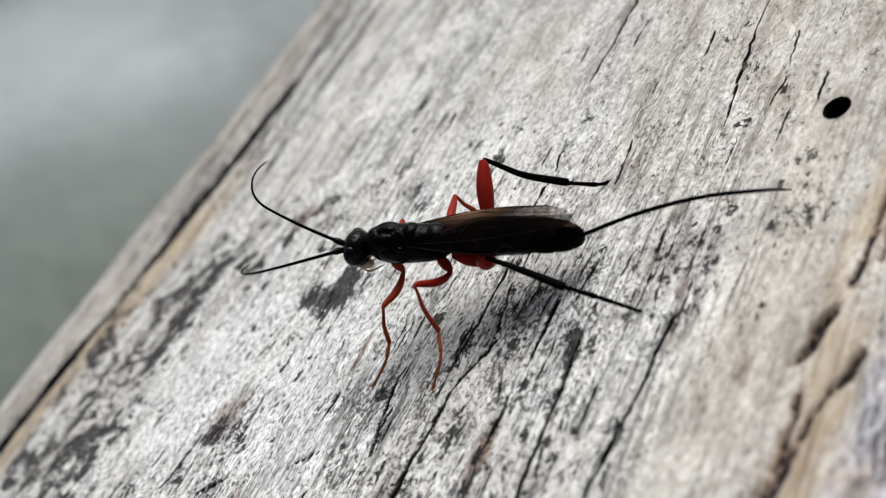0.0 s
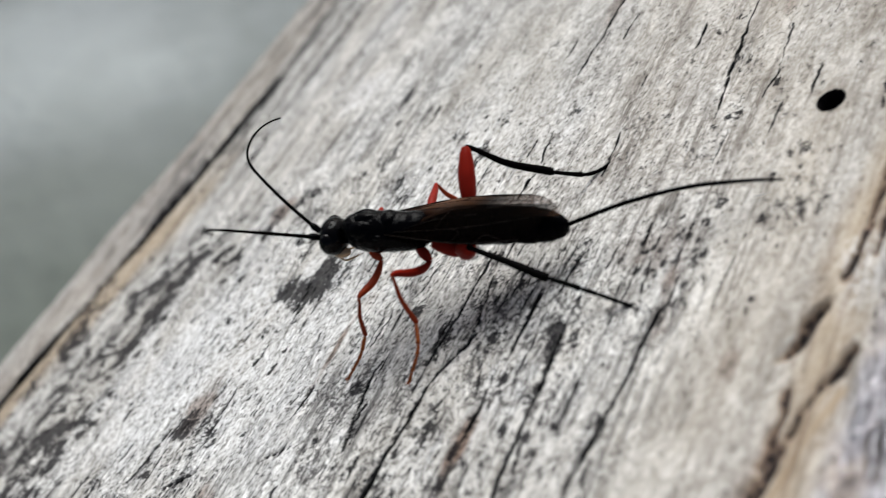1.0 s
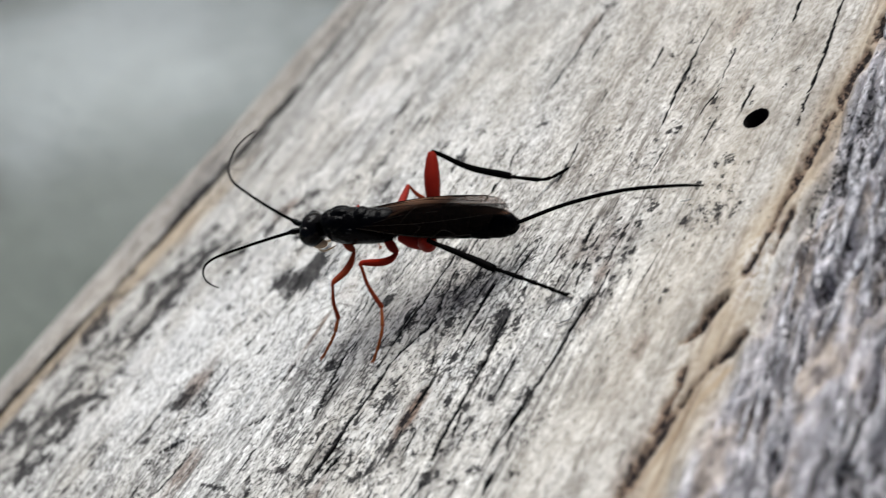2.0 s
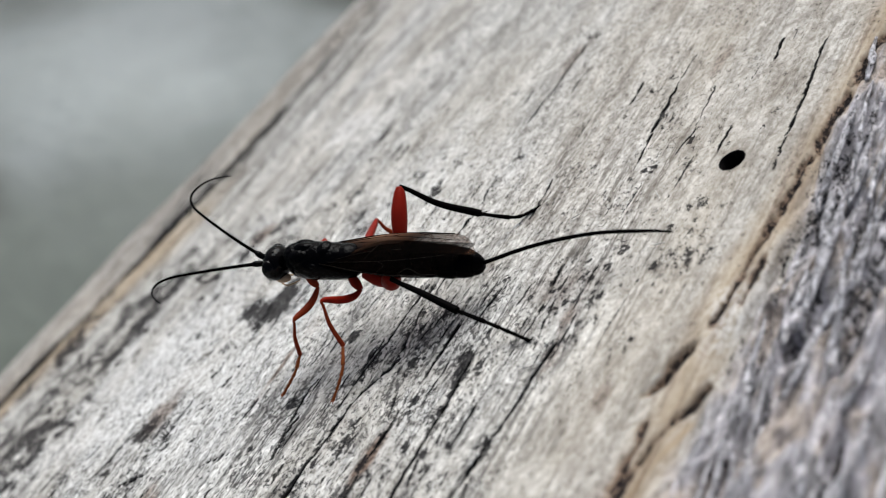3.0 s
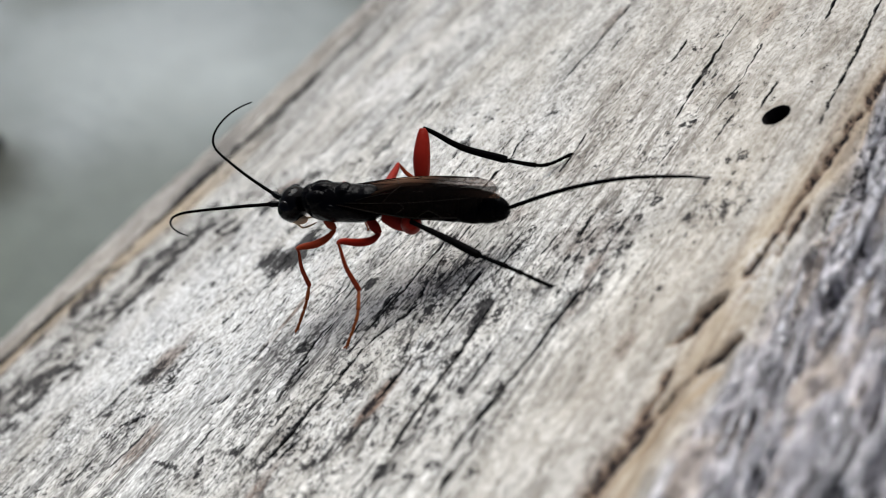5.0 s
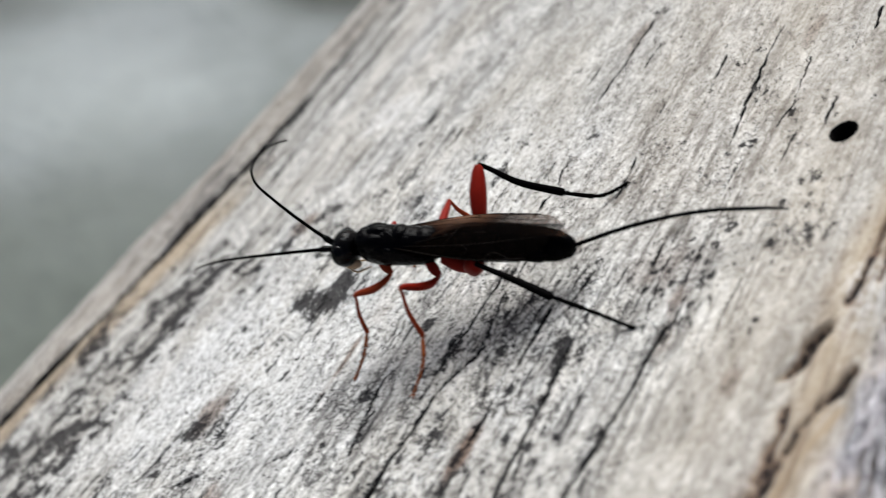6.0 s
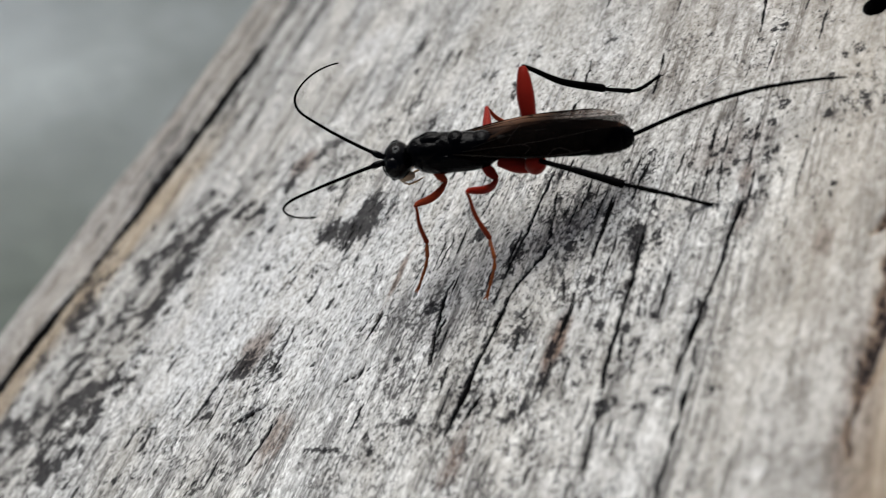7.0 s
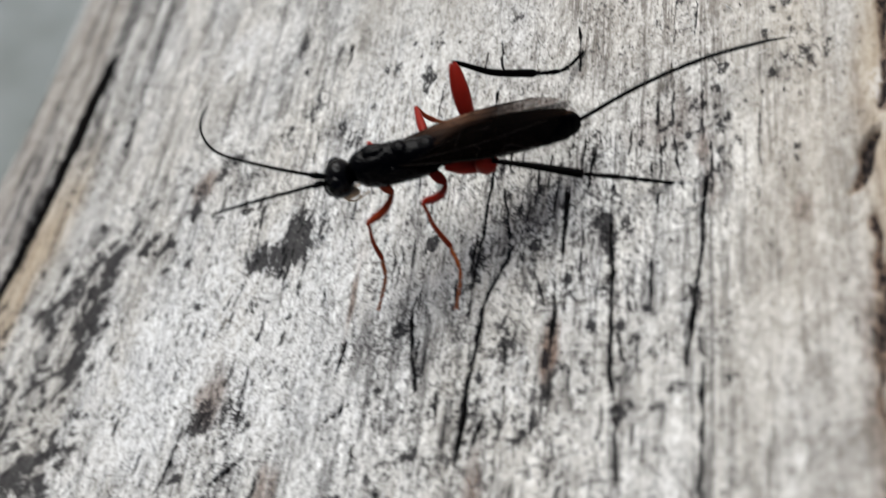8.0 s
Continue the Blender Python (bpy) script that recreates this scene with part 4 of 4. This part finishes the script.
def leg(name, points, radii, mats, label, sag=-0.10, spur=True, bowed=0.045, droop=-0.04, crook=0.0):
    """Points: body joint, trochanter, knee, ankle, foot. Keeps the foot down on the wood."""
    hold = tagged(new(name), label)
    hold.parent = wasp
    a, b, c, d, e = (Vector(p) for p in points)
    rc, rf, rt, rs = radii
    coxa, femur, tibia, tarsus = mats
    part("coxa", tube([(*a, rc * 0.8, rc * 0.8), (*a.lerp(b, 0.5), rc, rc), (*b, rc * 0.55, rc * 0.55)], 12, 14), coxa, hold)
    k = c - b
    bend = Vector((0, 0, -droop * k.length))
    part("femur", tube([(*b, rf * 0.45, rf * 0.5), (*(b + k * 0.25 + bend), rf * 0.85, rf * 0.9), (*(b + k * 0.55 + bend), rf, rf), (*(b + k * 0.88), rf * 0.7, rf * 0.75), (*c, rf * 0.40, rf * 0.42)], 22, 14), femur, hold)
    k = d - c
    bow = k.orthogonal().normalized() * bowed * k.length
    part("tibia", tube([(*c, rt * 0.62, rt * 0.62), (*(c + k * 0.12), rt * 0.6, rt * 0.6), (*(c + k * 0.5 + bow), rt * 0.82, rt * 0.82), (*(c + k * 0.95), rt, rt), (*d, rt * 0.8, rt * 0.8)], 22, 12), tibia, hold)
    if spur:
        s = (e - d).normalized()
        for turn in (-1, 1):
            tip_at = d + s * 0.42 + s.orthogonal().normalized() * 0.16 * turn
            part("spur", tube([(*d, 0.035, 0.035), (*d.lerp(tip_at, 0.5), 0.028, 0.028), (*tip_at, 0.008, 0.008)], 6, 6), tibia, hold)
    # five tarsal joints, the foot bent down to the wood
    at = spline([d, d.lerp(e, 0.5) + Vector((crook, 0, -sag - 0.05)), e], 31)
    for i, j in ((0, 12), (12, 18), (18, 22), (22, 25), (25, 30)):
        f = 1 - 0.25 * i / 30
        seg = [(*at[i], rs * f * 0.75, rs * f * 0.75), (*at[(i + j) // 2], rs * f * 0.9, rs * f * 0.9), (*at[j], rs * f * 1.12, rs * f * 1.12)]
        part("tarsal_joint", tube(seg, 8, 8), tarsus, hold)
    way = (e - d)
    way.z = 0
    way.normalize()
    out = Vector((-way.y, way.x, 0))
    for turn in (-1, 1):
        part("claw", tube([(*e, 0.05, 0.05), (*(e + way * 0.12 + out * 0.09 * turn), 0.035, 0.035), (*(e + way * 0.2 + out * 0.10 * turn - Vector((0, 0, 0.07))), 0.008, 0.008)], 6, 6), tarsus, hold)
    return hold


build_body()
wing(1, 8.1, 2.15, 1.08, 2.85, 0.30)
wing(-1, 7.9, 2.1, 1.14, 2.85, 0.34)

all_red = (RED, RED, ORANGE, TARSUS)
pale_hip = (ORANGE, ORANGE, ORANGE, TARSUS)
hind = (RED, RED, DARK_LEG, DARK_LEG)
FORE_B = (Vector((-5.14, -4.45, 4.04)), Vector((-6.62, -6.58, 0.12)))   # knee and foot after its step
FORE_A = [body(1.75, -0.45, -0.55), body(2.15, -0.55, -1.10), (-4.75, -4.66, 3.27), (-5.52, -5.16, 1.36), (-6.66, -6.70, 0.06)]
fore_leg = leg("fore_leg", FORE_A, (0.22, 0.19, 0.120, 0.095), pale_hip, "orange-red foreleg planted on the wood", -0.22, droop=0.09, crook=0.42)
leg("middle_leg", [body(4.1, -0.4, -0.55), body(4.6, -0.75, -1.12), (-2.27, -4.23, 4.13), (-2.24, -4.81, 1.65), (-2.54, -6.95, 0.06)], (0.26, 0.20, 0.125, 0.098), all_red, "orange-red middle leg planted on the wood", -0.22, droop=0.10, crook=0.45)
leg("hind_leg", [(-2.0, -1.30, 3.25), (-0.55, -1.42, 2.45), (0.54, -2.10, 3.40), (4.12, -2.67, 1.69), (7.6, -3.02, 0.05)], (0.42, 0.50, 0.20, 0.115), hind, "red-thighed black hind leg stretched backwards", bowed=0.006)
leg("hind_leg", [body(4.7, 0.45, -0.25), (-0.95, 0.55, 2.95), (-1.01, 2.77, 5.27), (1.36, 4.22, 1.89), (2.93, 6.68, 0.08)], (0.40, 0.42, 0.20, 0.115), hind, "red-thighed black hind leg stretched sideways", 0.45)
leg("middle_leg", [body(4.1, 0.5, -0.45), body(4.3, 0.9, -0.7), (-4.06, 2.68, 3.47), (-3.96, 3.05, 2.0), (-3.7, 4.1, 0.06)], (0.30, 0.22, 0.13, 0.088), all_red, "red middle leg on the far flank")
leg("fore_leg", [body(1.6, 0.5, -0.7), body(1.6, 0.95, -0.9), (-6.0, 0.6, 4.1), (-7.6, 1.6, 1.8), (-9.0, 2.3, 0.06 - 0.45)], (0.26, 0.24, 0.12, 0.075), all_red, "orange-red foreleg on the far flank")

# antennae: a planar curve with a hinge
L1, L2, K1, K2 = 5.0, 3.6, radians(14), radians(62)


def arc(length, bend, count=16):
    out, p = [(0.0, 0.0)], (0.0, 0.0)
    for i in range(count):
        h = bend * (i + 0.5) / count
        p = (p[0] + length / count * math.cos(h), p[1] + length / count * math.sin(h))
        out.append(p)
    return out


SOFT, JOINTS = 0.7, 5      # the stretch on each side of the bend, and its short joints


def antenna(base):
    near, far = arc(L1, K1, 50), arc(L2, K2, 36)
    thick = lambda s: 0.095 - 0.060 * s / (L1 + L2)
    keep = int(50 * (1 - SOFT / L1))
    rows = [(*near[n], 0, thick(L1 * n / 50), thick(L1 * n / 50)) for n in range(keep + 1)]
    ob = part("antenna", tube(rows, 80, 10), DARK_LEG, wasp, "long thin black antenna, curled at its end")
    # the thick first joint
    part("scape", tube([(-0.15, 0, 0, 0.09, 0.09), (0.05, 0, 0, 0.15, 0.15), (0.35, 0.0, 0, 0.17, 0.17), (0.55, 0.01, 0, 0.10, 0.10)], 14, 12), BLACK, ob)
    links = []
    step = 2 * SOFT / JOINTS
    for n in range(JOINTS):
        w = thick(L1 - SOFT + n * step)
        rows = [(-0.5 * w, 0, 0, w * 0.9, w * 0.9), (0, 0, 0, w, w), (step, 0, 0, w, w), (step + 0.5 * w, 0, 0, w * 0.9, w * 0.9)]
        links.append(part("flagellum_joint", tube(rows, 8, 10), DARK_LEG, ob))
    skip = int(36 * SOFT / L2)
    rows = [(*far[n], 0, thick(L1 + L2 * n / 36), thick(L1 + L2 * n / 36)) for n in range(skip, 37)]
    end = part("flagellum", tube(rows, 70, 10), DARK_LEG, ob)
    return ob, links, end, near[keep], far[skip]


FEELERS = [
    (antenna(0), (-6.922, -2.432, 5.696), [
            (0.0, -166.39, -42.94, -174.24, 27.59),
            (0.5, 172.65, -54.98, -166.65, 60.17),
            (1.0, -162.50, -53.29, 166.80, 36.81),
            (1.5, 168.69, -40.82, 171.11, 50.80),
            (2.0, 176.78, -40.94, 179.77, 36.49),
            (2.2, 174.35, -40.73, -158.67, 56.23),
            (3.3, -163.83, -52.94, 177.56, 56.24),
            (3.5, -175.74, -52.10, -178.54, 46.27),
            (4.0, -173.03, -58.52, -169.55, 58.86),
            (4.5, -159.04, -41.76, 176.83, 51.32),
            (4.7, -173.98, -41.27, 176.51, 43.00),
            (5.8, 175.53, -37.24, 178.39, 49.56),
            (6.0, -176.28, -58.83, -171.91, 51.01),
            (6.5, 172.80, -40.01, -149.45, 46.33),
            (7.0, 173.29, -44.64, 179.66, 62.09),
            (7.5, -168.62, -37.91, 163.81, 36.40),
            (8.0, -170.45, -38.35, -176.02, 29.49),
    ]),
    (antenna(1), (-6.858, -2.767, 5.602), [
            (0.0, 23.54, -31.63, -108.68, 20.46),
            (0.5, 15.58, -27.96, -133.39, 14.67),
            (1.0, 12.88, -47.40, -122.22, 25.63),
            (1.5, 11.38, -31.95, -128.43, 27.47),
            (2.0, -1.57, -23.47, -125.96, 45.94),
            (2.2, 8.47, -28.22, -127.09, 36.33),
            (3.3, 0.23, -30.88, -125.90, 40.09),
            (3.5, -1.92, -28.02, -132.09, 55.27),
            (4.0, 5.47, -29.18, -131.78, 40.52),
            (4.5, -6.24, -21.64, -126.76, 39.32),
            (4.7, -3.17, -28.24, -129.92, 51.48),
            (5.8, 8.14, -37.72, -109.90, 48.39),
            (6.0, 21.44, -28.30, -140.33, 28.74),
            (6.5, 0.03, -12.80, -138.00, 50.53),
            (7.0, 11.39, -14.76, -143.41, 69.58),
            (7.5, 22.34, -29.17, -133.30, 46.92),
            (8.0, 26.26, -34.02, -138.90, 32.12),
    ]),
]


def motions():
    rows = [
        (0.0, -0.097, 0.168, -0.269, -1.46, 0.00, 1.00),
        (0.5, -0.089, 0.086, -0.130, -0.94, 0.75, 1.55),
        (1.0, 0.021, 0.097, -0.121, -1.11, -0.07, 0.95),
        (1.5, 0.070, -0.029, 0.025, -1.14, -0.18, 1.43),
        (2.0, 0.074, -0.011, -0.002, -1.01, -0.10, 1.24),
        (2.2, 0.122, -0.063, -0.124, -1.66, -1.03, 0.85),
        (3.3, -0.080, 0.080, -0.039, -0.21, 0.17, 0.88),
        (3.5, -0.068, 0.124, -0.023, 0.34, -0.03, 0.74),
        (4.0, -0.061, 0.114, -0.034, 0.14, 0.17, 0.62),
        (4.5, -0.164, 0.094, -0.074, -0.06, 0.96, 1.15),
        (4.7, -0.203, 0.108, -0.067, 0.63, 0.59, 1.55),
        (5.8, -0.008, -0.028, -0.034, -0.22, -0.75, 0.79),
        (6.0, -0.031, -0.115, -0.009, 0.07, 0.01, 0.38),
        (6.2, -0.030, -0.184, 0.009, 0.47, 0.73, 0.55),
        (6.5, -0.047, -0.387, 0.041, 1.40, 2.31, 1.18),
        (7.0, 0.007, -0.138, 0.153, 0.24, 1.40, 1.58),
        (7.5, -0.035, -0.079, -0.023, 0.00, 1.32, 1.33),
        (8.0, -0.022, -0.018, 0.236, -0.54, 2.84, 1.25),
    ]
    walk(wasp, [(t, LOG @ pose(x * MM, y * MM, z * MM, rx, ry, rz)) for t, x, y, z, rx, ry, rz in rows])
    for (near, links, far, start, rest), base, turns in FEELERS:
        walk(near, [(t, pose(*(c * MM for c in base), rx, ry, rz)) for t, rx, ry, rz, bend in turns])
        chain = [[] for _ in range(JOINTS + 1)]
        for t, rx, ry, rz, bend in turns:
            h0, h1 = K1 * (1 - SOFT / L1), K1 + radians(bend) + K2 * SOFT / L2
            x, y = start
            for n in range(JOINTS):
                h = h0 + (h1 - h0) * (n + 0.5) / JOINTS
                chain[n].append((t, pose(x * MM, y * MM, 0, 0, 0, math.degrees(h))))
                x, y = x + 2 * SOFT / JOINTS * math.cos(h), y + 2 * SOFT / JOINTS * math.sin(h)
            h = K1 + radians(bend)
            x, y = x - rest[0] * math.cos(h) + rest[1] * math.sin(h), y - rest[0] * math.sin(h) - rest[1] * math.cos(h)
            chain[JOINTS].append((t, pose(x * MM, y * MM, 0, 0, 0, math.degrees(h))))
        for ob, turned in zip(links + [far], chain):
            walk(ob, turned)
    # the planted foreleg lifts and steps once
    hip, knee, foot = (Vector(FORE_A[k]) for k in (1, 2, 4))
    still = Matrix.Identity(4)

    def swing(a, b, c, d):
        """The rigid turn that takes the line a-b onto the line c-d, in millimetres."""
        r = (b - a).rotation_difference(d - c).to_matrix()
        return Matrix.Translation((c - r @ a) * MM) @ r.to_4x4()

    raised = swing(knee, foot, FORE_B[0] + Vector((-0.1, 0.1, 0.3)), FORE_B[1] + Vector((0.3, 0.5, 1.3)))
    thigh_up, shank_up = swing(hip, knee, hip, FORE_B[0]), swing(knee, foot, *FORE_B)
    for ob in fore_leg.children:
        if ob.name.startswith("coxa"):
            continue
        thigh = ob.name.startswith("femur")
        walk(ob, [(0.0, still), (4.15, still), (4.3, thigh_up if thigh else raised), (4.45, thigh_up if thigh else shank_up), (8.0, thigh_up if thigh else shank_up)])


motions()
